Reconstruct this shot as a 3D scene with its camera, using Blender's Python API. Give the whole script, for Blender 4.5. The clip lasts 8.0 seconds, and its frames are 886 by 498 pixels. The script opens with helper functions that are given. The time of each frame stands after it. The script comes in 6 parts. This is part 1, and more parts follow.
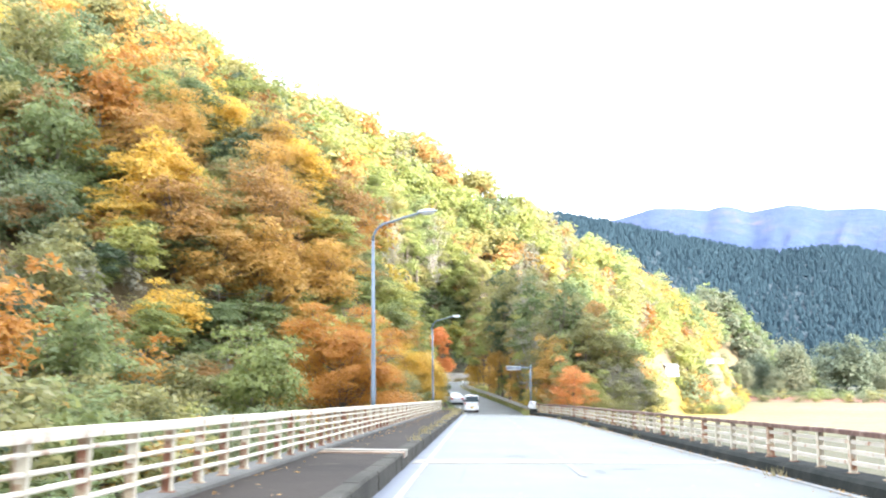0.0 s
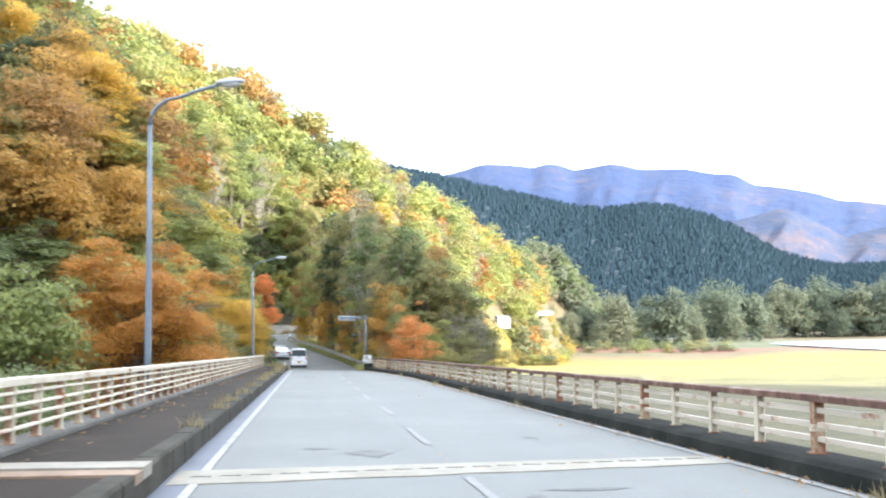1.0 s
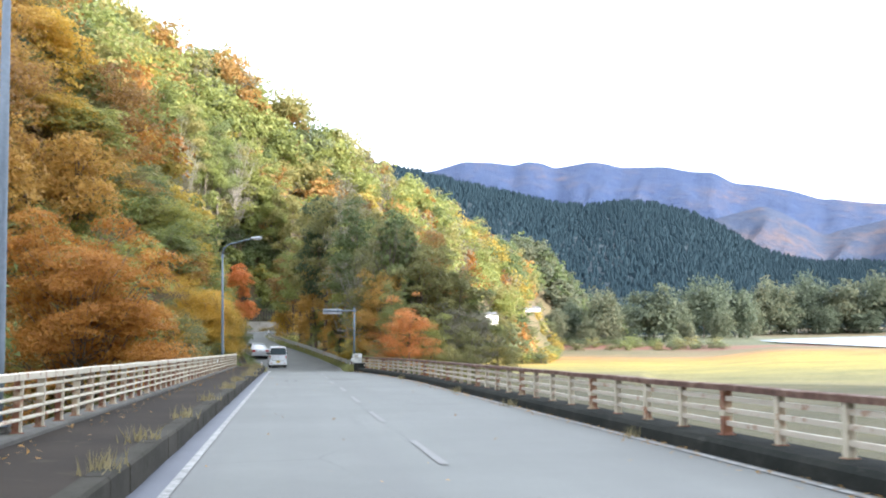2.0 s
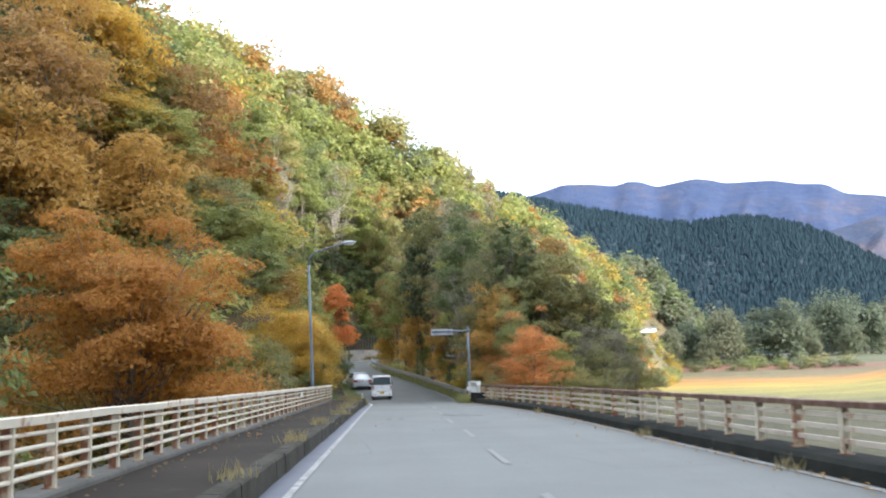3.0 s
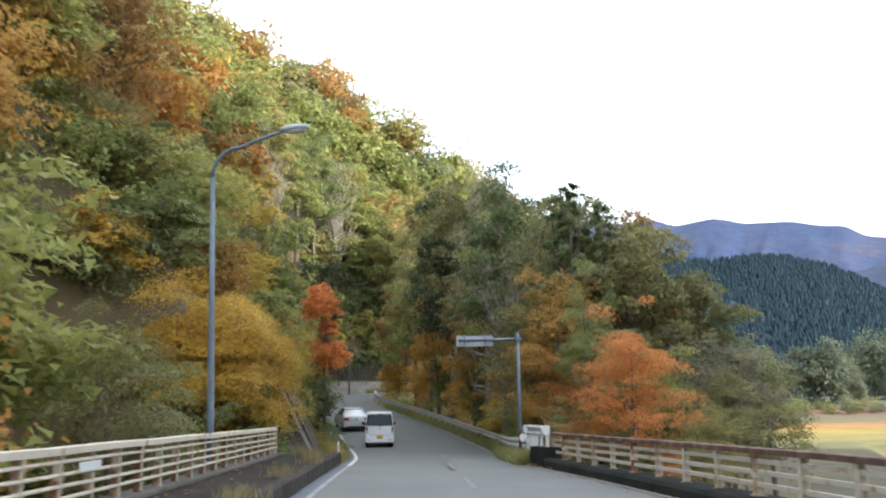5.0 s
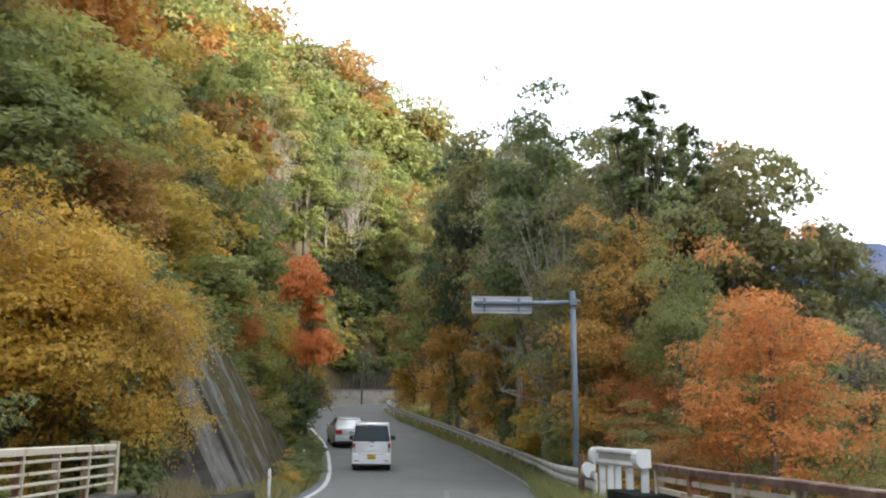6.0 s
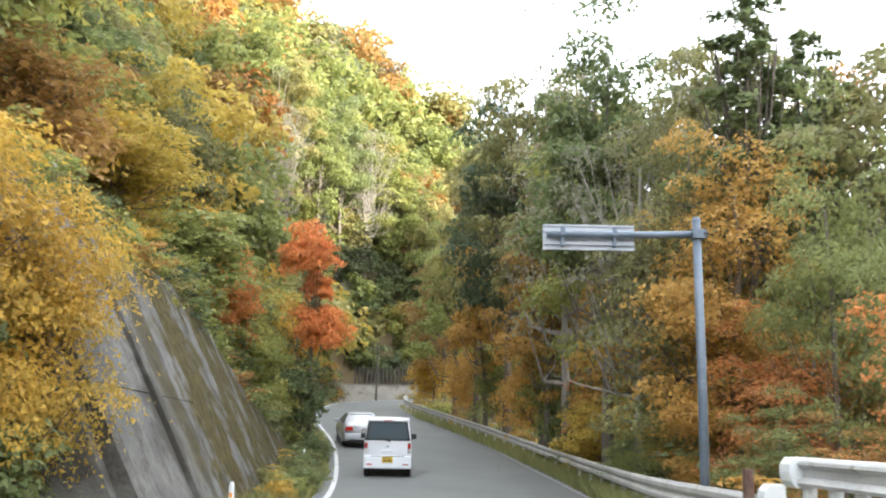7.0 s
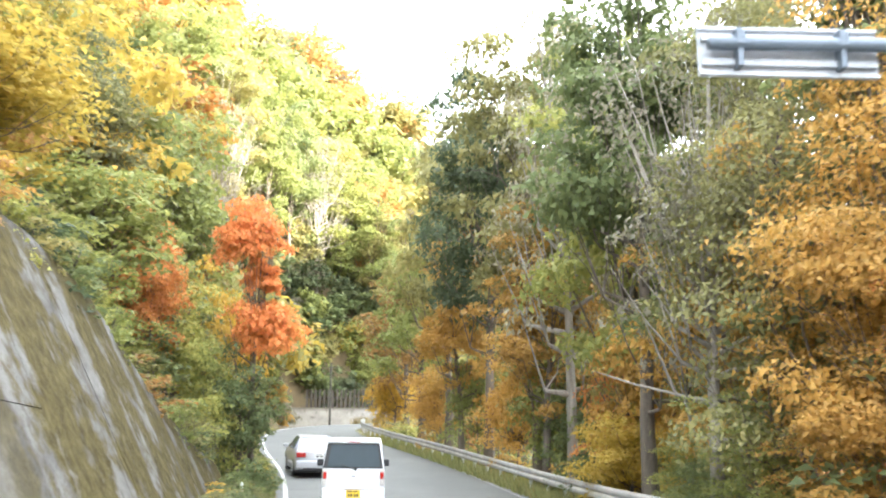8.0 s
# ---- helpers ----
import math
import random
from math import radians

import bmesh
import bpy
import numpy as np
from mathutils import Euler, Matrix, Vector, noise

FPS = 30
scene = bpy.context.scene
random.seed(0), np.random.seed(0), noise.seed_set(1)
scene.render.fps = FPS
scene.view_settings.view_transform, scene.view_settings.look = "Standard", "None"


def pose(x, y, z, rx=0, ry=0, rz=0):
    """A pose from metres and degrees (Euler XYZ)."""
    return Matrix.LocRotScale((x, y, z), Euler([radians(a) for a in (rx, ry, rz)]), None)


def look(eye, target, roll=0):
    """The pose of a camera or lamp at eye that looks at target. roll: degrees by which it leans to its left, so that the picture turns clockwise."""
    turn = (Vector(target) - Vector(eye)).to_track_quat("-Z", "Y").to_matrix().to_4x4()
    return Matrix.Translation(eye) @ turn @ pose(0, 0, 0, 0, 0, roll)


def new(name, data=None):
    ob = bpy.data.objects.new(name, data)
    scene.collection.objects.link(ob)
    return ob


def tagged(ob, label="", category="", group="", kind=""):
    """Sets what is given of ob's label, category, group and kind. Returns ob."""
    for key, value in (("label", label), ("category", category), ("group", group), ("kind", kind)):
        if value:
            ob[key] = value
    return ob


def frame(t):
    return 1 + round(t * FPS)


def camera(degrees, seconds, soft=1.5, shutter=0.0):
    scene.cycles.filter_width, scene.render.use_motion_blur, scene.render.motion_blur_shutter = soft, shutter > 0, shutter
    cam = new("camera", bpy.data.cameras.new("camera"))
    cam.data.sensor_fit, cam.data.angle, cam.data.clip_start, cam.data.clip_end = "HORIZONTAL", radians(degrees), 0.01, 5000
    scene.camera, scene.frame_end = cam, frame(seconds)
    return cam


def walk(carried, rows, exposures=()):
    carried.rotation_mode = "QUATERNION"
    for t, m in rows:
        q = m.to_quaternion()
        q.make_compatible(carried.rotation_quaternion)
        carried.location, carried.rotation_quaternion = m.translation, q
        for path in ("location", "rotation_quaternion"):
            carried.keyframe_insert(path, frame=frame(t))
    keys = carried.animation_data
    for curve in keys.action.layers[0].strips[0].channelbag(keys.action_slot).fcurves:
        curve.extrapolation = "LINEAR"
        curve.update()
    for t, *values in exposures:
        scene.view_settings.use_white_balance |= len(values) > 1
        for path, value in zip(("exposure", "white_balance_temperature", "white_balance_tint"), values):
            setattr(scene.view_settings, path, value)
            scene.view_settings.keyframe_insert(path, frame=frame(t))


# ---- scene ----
cam = camera(49.2, 8.0, soft=2.0, shutter=0.2)
PATH = [
    (0, (-0.02, -5.984, 1.335), (-0.097, -4.008, 1.638), 0.6),
    (0.5, (-0.003, -1.088, 1.332), (0.098, 0.894, 1.583), 0.5),
    (1, (0.05, 3.583, 1.38), (0.322, 5.554, 1.59), 0.1),
    (1.2, (0.062, 5.46, 1.382), (0.403, 7.419, 1.602), 0.7),
    (2.3, (0.008, 16.446, 1.352), (0.283, 18.417, 1.553), -0.9),
    (2.5, (0.163, 18.563, 1.342), (0.381, 20.54, 1.547), -1.1),
    (3, (0.162, 23.678, 1.32), (0.266, 25.658, 1.583), -1.5),
    (3.5, (0.2, 28.467, 1.348), (0.239, 30.443, 1.655), -0.5),
    (4, (0.031, 33.302, 1.26), (0.117, 35.265, 1.633), -0.3),
    (4.5, (0.374, 38.587, 1.3), (0.473, 40.551, 1.662), -0.2),
    (4.7, (0.35, 41.483, 1.379), (0.439, 43.453, 1.709), -0.5),
    (5.8, (1.624, 58.683, 1.346), (1.646, 60.646, 1.725), 0.7),
    (6, (1.583, 60.188, 1.32), (1.595, 62.154, 1.688), 0.5),
    (6.5, (1.337, 63.734, 1.306), (1.34, 65.703, 1.66), 0.9),
    (7, (1.065, 67.302, 1.256), (1.044, 69.268, 1.622), 1.2),
    (7.5, (0.699, 70.846, 1.207), (0.714, 72.807, 1.601), 0.8),
    (8, (0.278, 74.432, 1.15), (0.358, 76.385, 1.57), 0.3),
]

# the clip's camera darkens its picture on the bridge and opens up again under the trees
EXPOSURES = [(t, stops, 5780.0 if t < 5 else 6100.0, 10.0) for t, stops in (
    (0.0, 2.95), (0.5, 2.7), (1.0, 2.42), (2.3, 1.87), (3.0, 1.72), (3.5, 1.67), (4.5, 1.5),
    (5.8, 1.45), (6.5, 1.85), (7.0, 2.35), (7.5, 2.86), (8.0, 3.33))]

walk(cam, [(t, look(eye, target, roll)) for t, eye, target, roll in PATH], EXPOSURES)

# ---------------------------------------------------------------- light
SUN_AZ, SUN_EL = 128.0, 22.0      # clockwise from the bridge's direction; behind and to the right
world = bpy.data.worlds.new("sky")
scene.world = world
world.use_nodes = True
wn = world.node_tree
for n in list(wn.nodes):
    wn.nodes.remove(n)
sky = wn.nodes.new("ShaderNodeTexSky")
sky.sky_type = "NISHITA"
sky.sun_disc = False
sky.sun_elevation = radians(SUN_EL)
sky.sun_rotation = radians(SUN_AZ)
sky.dust_density = 2.0
sky.air_density = 1.0
sky.ozone_density = 0.4
bg = wn.nodes.new("ShaderNodeBackground")
bg.inputs["Strength"].default_value = 0.15
wo = wn.nodes.new("ShaderNodeOutputWorld")
# thin bright cloud spread over the blue
tc = wn.nodes.new("ShaderNodeTexCoord")
cl = wn.nodes.new("ShaderNodeTexNoise")
cl.inputs["Scale"].default_value = 2.2
cl.inputs["Detail"].default_value = 5.0
wn.links.new(tc.outputs["Generated"], cl.inputs["Vector"])
cr = wn.nodes.new("ShaderNodeMapRange")
cr.inputs["From Min"].default_value, cr.inputs["From Max"].default_value = 0.3, 0.7
cr.inputs["To Min"].default_value, cr.inputs["To Max"].default_value = 0.6, 0.9
wn.links.new(cl.outputs["Fac"], cr.inputs["Value"])
veil = wn.nodes.new("ShaderNodeMix")
veil.data_type = "RGBA"
veil.inputs[7].default_value = (6.6, 6.6, 6.5, 1.0)
wn.links.new(cr.outputs[0], veil.inputs[0])
wn.links.new(sky.outputs[0], veil.inputs[6])
wn.links.new(veil.outputs[2], bg.inputs["Color"])
wn.links.new(bg.outputs[0], wo.inputs["Surface"])

sun_data = bpy.data.lights.new("sun", "SUN")
sun_data.energy = 4.0
sun_data.angle = radians(0.6)
sun_data.color = (1.0, 0.9, 0.74)
sun = new("sun", sun_data)
sa, se = radians(SUN_AZ), radians(SUN_EL)
sun.matrix_world = look((0, 0, 50), (-math.sin(sa) * math.cos(se), -math.cos(sa) * math.cos(se), 50 - math.sin(se)))

# ---------------------------------------------------------------- materials


class Nodes:
    """A node material in the making."""

    def __init__(self, name):
        self.mat = bpy.data.materials.new(name)
        self.mat.use_nodes = True
        self.t = self.mat.node_tree
        self.bsdf = self.t.nodes["Principled BSDF"]
        self.out = self.t.nodes["Material Output"]

    def add(self, kind, **props):
        n = self.t.nodes.new(kind)
        for k, v in props.items():
            n.inputs[k].default_value = v
        return n

    def link(self, a, b):
        self.t.links.new(a, b)

    def coord(self, which="Object"):
        return self.t.nodes.new("ShaderNodeTexCoord").outputs[which]

    def noise(self, vec, scale, detail=4.0, rough=0.6, stretch=None):
        if stretch:
            mp = self.t.nodes.new("ShaderNodeMapping")
            mp.inputs["Scale"].default_value = stretch
            self.link(vec, mp.inputs["Vector"])
            vec = mp.outputs[0]
        n = self.t.nodes.new("ShaderNodeTexNoise")
        n.inputs["Scale"].default_value = scale
        n.inputs["Detail"].default_value = detail
        n.inputs["Roughness"].default_value = rough
        self.link(vec, n.inputs["Vector"])
        return n.outputs["Fac"]

    def ramp(self, fac, stops):
        r = self.t.nodes.new("ShaderNodeValToRGB")
        el = r.color_ramp.elements
        while len(el) < len(stops):
            el.new(0.5)
        for e, (p, c) in zip(el, stops):
            e.position = p
            e.color = (*c, 1.0) if len(c) == 3 else c
        self.link(fac, r.inputs[0])
        return r.outputs[0]

    def mix(self, fac, a, b, mode="MIX"):
        m = self.t.nodes.new("ShaderNodeMix")
        m.data_type = "RGBA"
        m.blend_type = mode
        for sock, v in ((m.inputs[0], fac), (m.inputs[6], a), (m.inputs[7], b)):
            if isinstance(v, (int, float)):
                sock.default_value = v
            elif isinstance(v, tuple):
                sock.default_value = (*v, 1.0)
            else:
                self.link(v, sock)
        return m.outputs[2]

    def math(self, op, a, b=0.0):
        m = self.t.nodes.new("ShaderNodeMath")
        m.operation = op
        for sock, v in ((m.inputs[0], a), (m.inputs[1], b)):
            if isinstance(v, (int, float)):
                sock.default_value = v
            else:
                self.link(v, sock)
        return m.outputs[0]

    def bump(self, height, strength, distance=0.02):
        b = self.t.nodes.new("ShaderNodeBump")
        b.inputs["Strength"].default_value = strength
        b.inputs["Distance"].default_value = distance
        self.link(height, b.inputs["Height"])
        self.link(b.outputs[0], self.bsdf.inputs["Normal"])

    def done(self, color=None, rough=0.7, metal=0.0):
        if color is not None:
            if isinstance(color, tuple):
                self.bsdf.inputs["Base Color"].default_value = (*color, 1.0)
            else:
                self.link(color, self.bsdf.inputs["Base Color"])
        if isinstance(rough, (int, float)):
            self.bsdf.inputs["Roughness"].default_value = rough
        else:
            self.link(rough, self.bsdf.inputs["Roughness"])
        self.bsdf.inputs["Metallic"].default_value = metal
        return self.mat


def mottled(name, a, b, big=0.6, fine=14.0, rough=0.8, bump=0.3, dist=0.01, metal=0.0, stain=None, stain_lo=0.55, stain_hi=0.7, stretch=None, place=False, shine=0.5):
    n = Nodes(name)
    co = n.t.nodes.new("ShaderNodeNewGeometry").outputs["Position"] if place else n.coord()
    c = n.ramp(n.noise(co, big, 5, 0.6, stretch), [(0.3, a), (0.7, b)])
    f = n.noise(co, fine, 3)
    c = n.mix(0.35, c, n.ramp(f, [(0.3, (0.35, 0.35, 0.35)), (0.7, (0.65, 0.65, 0.65))]), "OVERLAY")
    if stain:
        s = n.ramp(n.noise(co, big * 2.7, 6, 0.7, stretch), [(stain_lo, (0, 0, 0)), (stain_hi, (1, 1, 1))])
        c = n.mix(s, c, stain)
    n.bump(f, bump, dist)
    n.bsdf.inputs["Specular IOR Level"].default_value = shine
    return n.done(c, rough, metal)


def leaf_material(name, stops, gloss=0.5, through_light=0.5):
    """Foliage: colour differs from leaf to leaf, branch to branch and tree to tree."""
    n = Nodes(name)
    geo = n.t.nodes.new("ShaderNodeNewGeometry")
    info = n.t.nodes.new("ShaderNodeObjectInfo")
    spots = n.noise(n.coord("Object"), 0.55, 3, 0.6)
    v = n.math("MULTIPLY", geo.outputs["Random Per Island"], 0.26)
    v = n.math("ADD", v, n.math("MULTIPLY", spots, 0.5))
    v = n.math("ADD", v, n.math("MULTIPLY", n.noise(n.coord("Object"), 0.13, 2, 0.5), 0.4))
    v = n.math("ADD", v, n.math("MULTIPLY", info.outputs["Random"], 0.38))
    v = n.math("SUBTRACT", v, 0.28)
    c = n.ramp(v, stops)
    n.done(c, gloss)
    n.bsdf.inputs["Specular IOR Level"].default_value = 0.25
    tr = n.t.nodes.new("ShaderNodeBsdfTranslucent")
    n.link(c, tr.inputs["Color"])
    mx = n.t.nodes.new("ShaderNodeMixShader")
    mx.inputs[0].default_value = through_light
    n.link(n.bsdf.outputs[0], mx.inputs[1])
    n.link(tr.outputs[0], mx.inputs[2])
    n.link(mx.outputs[0], n.out.inputs["Surface"])
    return n.mat


LEAF = {
    "green": leaf_material("leaf_green", [(0.1, (0.095, 0.128, 0.059)), (0.45, (0.175, 0.212, 0.087)), (0.75, (0.255, 0.278, 0.101)), (0.95, (0.370, 0.340, 0.111))]),
    "dark": leaf_material("leaf_dark_green", [(0.1, (0.052, 0.074, 0.046)), (0.5, (0.098, 0.129, 0.068)), (0.9, (0.172, 0.190, 0.084))]),
    "olive": leaf_material("leaf_olive", [(0.1, (0.131, 0.137, 0.068)), (0.45, (0.249, 0.242, 0.098)), (0.75, (0.360, 0.312, 0.112)), (0.95, (0.472, 0.353, 0.127))]),
    "yellow": leaf_material("leaf_yellow", [(0.1, (0.220, 0.194, 0.058)), (0.4, (0.420, 0.326, 0.072)), (0.7, (0.580, 0.430, 0.091)), (0.95, (0.660, 0.493, 0.117))]),
    "lime": leaf_material("leaf_yellow_green", [(0.1, (0.143, 0.175, 0.065)), (0.45, (0.275, 0.302, 0.096)), (0.75, (0.424, 0.405, 0.117)), (0.95, (0.561, 0.459, 0.131))]),
    "orange": leaf_material("leaf_orange", [(0.1, (0.177, 0.089, 0.035)), (0.4, (0.364, 0.171, 0.043)), (0.7, (0.499, 0.250, 0.053)), (0.95, (0.582, 0.374, 0.082))]),
    "rust": leaf_material("leaf_rust_brown", [(0.1, (0.165, 0.108, 0.050)), (0.45, (0.330, 0.196, 0.070)), (0.75, (0.465, 0.276, 0.082)), (0.95, (0.534, 0.385, 0.110))]),
    "flame": leaf_material("leaf_orange_red", [(0.1, (0.34, 0.13, 0.055)), (0.4, (0.60, 0.225, 0.08)), (0.7, (0.74, 0.31, 0.1)), (0.95, (0.76, 0.42, 0.13))]),
    "amber": leaf_material("leaf_amber", [(0.1, (0.240, 0.170, 0.062)), (0.4, (0.440, 0.272, 0.076)), (0.7, (0.570, 0.350, 0.086)), (0.95, (0.625, 0.440, 0.112))]),
    "grey": leaf_material("leaf_grey_thin", [(0.1, (0.172, 0.161, 0.120)), (0.5, (0.276, 0.259, 0.180)), (0.9, (0.380, 0.345, 0.228))]),
    "willow": leaf_material("leaf_grey_green", [(0.1, (0.110, 0.134, 0.077)), (0.5, (0.198, 0.224, 0.119)), (0.9, (0.308, 0.314, 0.156))]),
    # Willow green darkened: the far bank's shade is put into the leaf colour.
    "shore": leaf_material("leaf_shore_shaded_green", [(0.1, (0.078, 0.098, 0.070)), (0.5, (0.117, 0.140, 0.090)), (0.9, (0.202, 0.189, 0.109))]),
    "gold": leaf_material("leaf_gold", [(0.1, (0.210, 0.190, 0.056)), (0.36, (0.460, 0.320, 0.066)), (0.5, (0.600, 0.390, 0.070)), (0.7, (0.700, 0.470, 0.084)), (0.95, (0.740, 0.560, 0.135))]),
    "maple": leaf_material("leaf_dull_maple", [(0.1, (0.27, 0.13, 0.05)), (0.4, (0.52, 0.22, 0.075)), (0.7, (0.66, 0.30, 0.09)), (0.95, (0.66, 0.42, 0.12))]),
    "straw": leaf_material("leaf_straw", [(0.1, (0.13, 0.11, 0.055)), (0.5, (0.26, 0.22, 0.115)), (0.9, (0.4, 0.33, 0.19))]),
    # Haze and shade over the cedars are put into this dark blue-green.
    "cedar": leaf_material("leaf_cedar_hazed", [(0.1, (0.010, 0.022, 0.031)), (0.5, (0.012, 0.026, 0.036)), (0.9, (0.016, 0.031, 0.040))], 1.0, 0.0),
}
BARK = mottled("bark", (0.085, 0.07, 0.055), (0.2, 0.17, 0.135), 1.5, 18, 0.9, 0.6, 0.02, stretch=(3, 3, 0.6))
BARK_PALE = mottled("bark_pale", (0.2, 0.18, 0.15), (0.36, 0.33, 0.29), 1.5, 18, 0.9, 0.5, 0.02, stretch=(3, 3, 0.6))


def asphalt_material():
    n = Nodes("worn_asphalt")
    co = n.coord()
    c = n.ramp(n.noise(co, 0.25, 6, 0.65), [(0.3, (0.1, 0.105, 0.099)), (0.7, (0.134, 0.14, 0.132))])
    tracks = n.noise(co, 1.0, 4, 0.6, (0.9, 0.03, 1))
    c = n.mix(n.ramp(tracks, [(0.45, (0, 0, 0)), (0.75, (0.6, 0.6, 0.6))]), c, (0.1, 0.102, 0.1))
    grit = n.noise(co, 60, 2)
    c = n.mix(0.4, c, n.ramp(grit, [(0.3, (0.3, 0.3, 0.3)), (0.7, (0.7, 0.7, 0.7))]), "OVERLAY")
    crack = n.t.nodes.new("ShaderNodeTexVoronoi")
    crack.feature = "DISTANCE_TO_EDGE"
    crack.inputs["Scale"].default_value = 0.33
    n.link(n.mix(0.3, co, n.noise(co, 1.2, 3)), crack.inputs["Vector"])
    line = n.ramp(crack.outputs["Distance"], [(0.0, (0.6, 0.6, 0.6)), (0.006, (0, 0, 0))])
    line = n.mix(n.ramp(n.noise(co, 0.15, 2), [(0.5, (0, 0, 0)), (0.6, (1, 1, 1))]), (0, 0, 0), line)
    c = n.mix(line, c, (0.06, 0.06, 0.06))
    n.bump(grit, 0.35, 0.004)
    return n.done(c, 0.78)


ASPHALT = asphalt_material()
KERB = mottled("kerb_concrete", (0.030, 0.028, 0.023), (0.062, 0.057, 0.047), 0.7, 16, 0.92, 0.6, 0.012, stain=(0.028, 0.028, 0.02), stain_lo=0.5, stain_hi=0.66, place=True, shine=0.12)
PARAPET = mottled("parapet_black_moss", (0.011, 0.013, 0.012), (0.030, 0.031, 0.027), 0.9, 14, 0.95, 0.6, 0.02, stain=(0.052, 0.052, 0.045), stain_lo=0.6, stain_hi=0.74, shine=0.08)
LEDGE = mottled("mossy_ledge_concrete", (0.05, 0.048, 0.042), (0.105, 0.1, 0.088), 0.9, 16, 0.92, 0.5, 0.012, stain=(0.045, 0.045, 0.022))
PATH_ASPHALT = mottled("footway_asphalt", (0.018, 0.015, 0.012), (0.036, 0.029, 0.023), 0.5, 40, 0.92, 0.4, 0.005, stain=(0.062, 0.05, 0.036), stain_lo=0.58, stain_hi=0.75, shine=0.12)
CONCRETE = mottled("weathered_concrete", (0.144, 0.137, 0.122), (0.245, 0.234, 0.216), 0.7, 16, 0.9, 0.4, 0.01, stain=(0.072, 0.068, 0.058), stain_lo=0.52, stain_hi=0.68)
CONCRETE_DARK = mottled("mossy_dark_concrete", (0.032, 0.032, 0.027), (0.086, 0.083, 0.068), 0.9, 14, 0.95, 0.5, 0.015, stain=(0.065, 0.072, 0.032), stain_lo=0.6, stain_hi=0.72)
CONCRETE_PALE = mottled("pale_joint_concrete", (0.165, 0.152, 0.12), (0.25, 0.235, 0.195), 1.2, 20, 0.85, 0.3, 0.006, stain=(0.340, 0.212, 0.128), stain_lo=0.6, stain_hi=0.75)
JOINT_RUST = mottled("rust_stained_joint", (0.13, 0.085, 0.055), (0.24, 0.17, 0.115), 1.4, 20, 0.85, 0.3, 0.006, stain=(0.13, 0.07, 0.045))
GUTTER = mottled("gutter_concrete", (0.052, 0.06, 0.083), (0.078, 0.087, 0.112), 0.8, 16, 0.6, 0.3, 0.006)
LINE = mottled("worn_road_paint", (0.2, 0.2, 0.196), (0.31, 0.31, 0.3), 1.6, 22, 0.7, 0.2, 0.004, stain=(0.125, 0.127, 0.123), stain_lo=0.48, stain_hi=0.62)


def rusty(name, paint, rust, lo, hi, scale=2.2):
    n = Nodes(name)
    co = n.t.nodes.new("ShaderNodeNewGeometry").outputs["Position"]
    c = n.ramp(n.noise(co, 1.3, 4), [(0.3, tuple(0.8 * v for v in paint)), (0.7, paint)])
    spots = n.ramp(n.noise(co, scale, 8, 0.72), [(lo, (0, 0, 0)), (hi, (1, 1, 1))])
    tone = n.ramp(n.noise(co, 9, 4), [(0.3, rust), (0.7, tuple(min(1, 2.1 * v) for v in rust))])
    c = n.mix(spots, c, tone)
    f = n.noise(co, 30, 3)
    n.bump(f, 0.3, 0.004)
    return n.done(c, n.ramp(spots, [(0, (0.5, 0.5, 0.5)), (1, (0.9, 0.9, 0.9))]))


CREAM = rusty("cream_paint_rusting", (0.496, 0.448, 0.344), (0.160, 0.060, 0.024), 0.54, 0.66)
CREAM_RAIL = rusty("cream_paint_rail", (0.57, 0.525, 0.42), (0.15, 0.065, 0.032), 0.55, 0.66, 3.0)
CREAM_SOUTH = rusty("cream_paint_peeling", (0.47, 0.42, 0.34), (0.15, 0.075, 0.04), 0.55, 0.66, 3.2)
RUST_POST = rusty("cream_paint_half_rusted", (0.440, 0.360, 0.240), (0.115, 0.05, 0.028), 0.38, 0.54, 3.0)
RUST_TOP = rusty("rusted_top_rail", (0.17, 0.1, 0.068), (0.055, 0.028, 0.02), 0.38, 0.54)
GALV = mottled("galvanised_steel", (0.320, 0.344, 0.376), (0.416, 0.440, 0.472), 2.0, 25, 0.45, 0.1, 0.003, metal=0.15)
POLE_BLUE = mottled("weathered_blue_grey_pole", (0.104, 0.136, 0.176), (0.160, 0.192, 0.232), 2.0, 20, 0.5, 0.15, 0.004, metal=0.2)
WHITE_STEEL = rusty("white_barrier_paint", (0.62, 0.64, 0.64), (0.16, 0.11, 0.07), 0.57, 0.72)
BEAM = mottled("barrier_beam_steel", (0.35, 0.35, 0.34), (0.52, 0.52, 0.5), 1.2, 20, 0.55, 0.2, 0.004, metal=0.3, stain=(0.16, 0.13, 0.1), stain_lo=0.58, stain_hi=0.72)


def glossy(name, color, rough=0.25, metal=0.0, coat=0.0):
    n = Nodes(name)
    co = n.coord()
    c = n.ramp(n.noise(co, 3.0, 3), [(0.3, tuple(0.92 * v for v in color)), (0.7, color)])
    n.done(c, rough, metal)
    n.bsdf.inputs["Coat Weight"].default_value = coat
    return n.mat


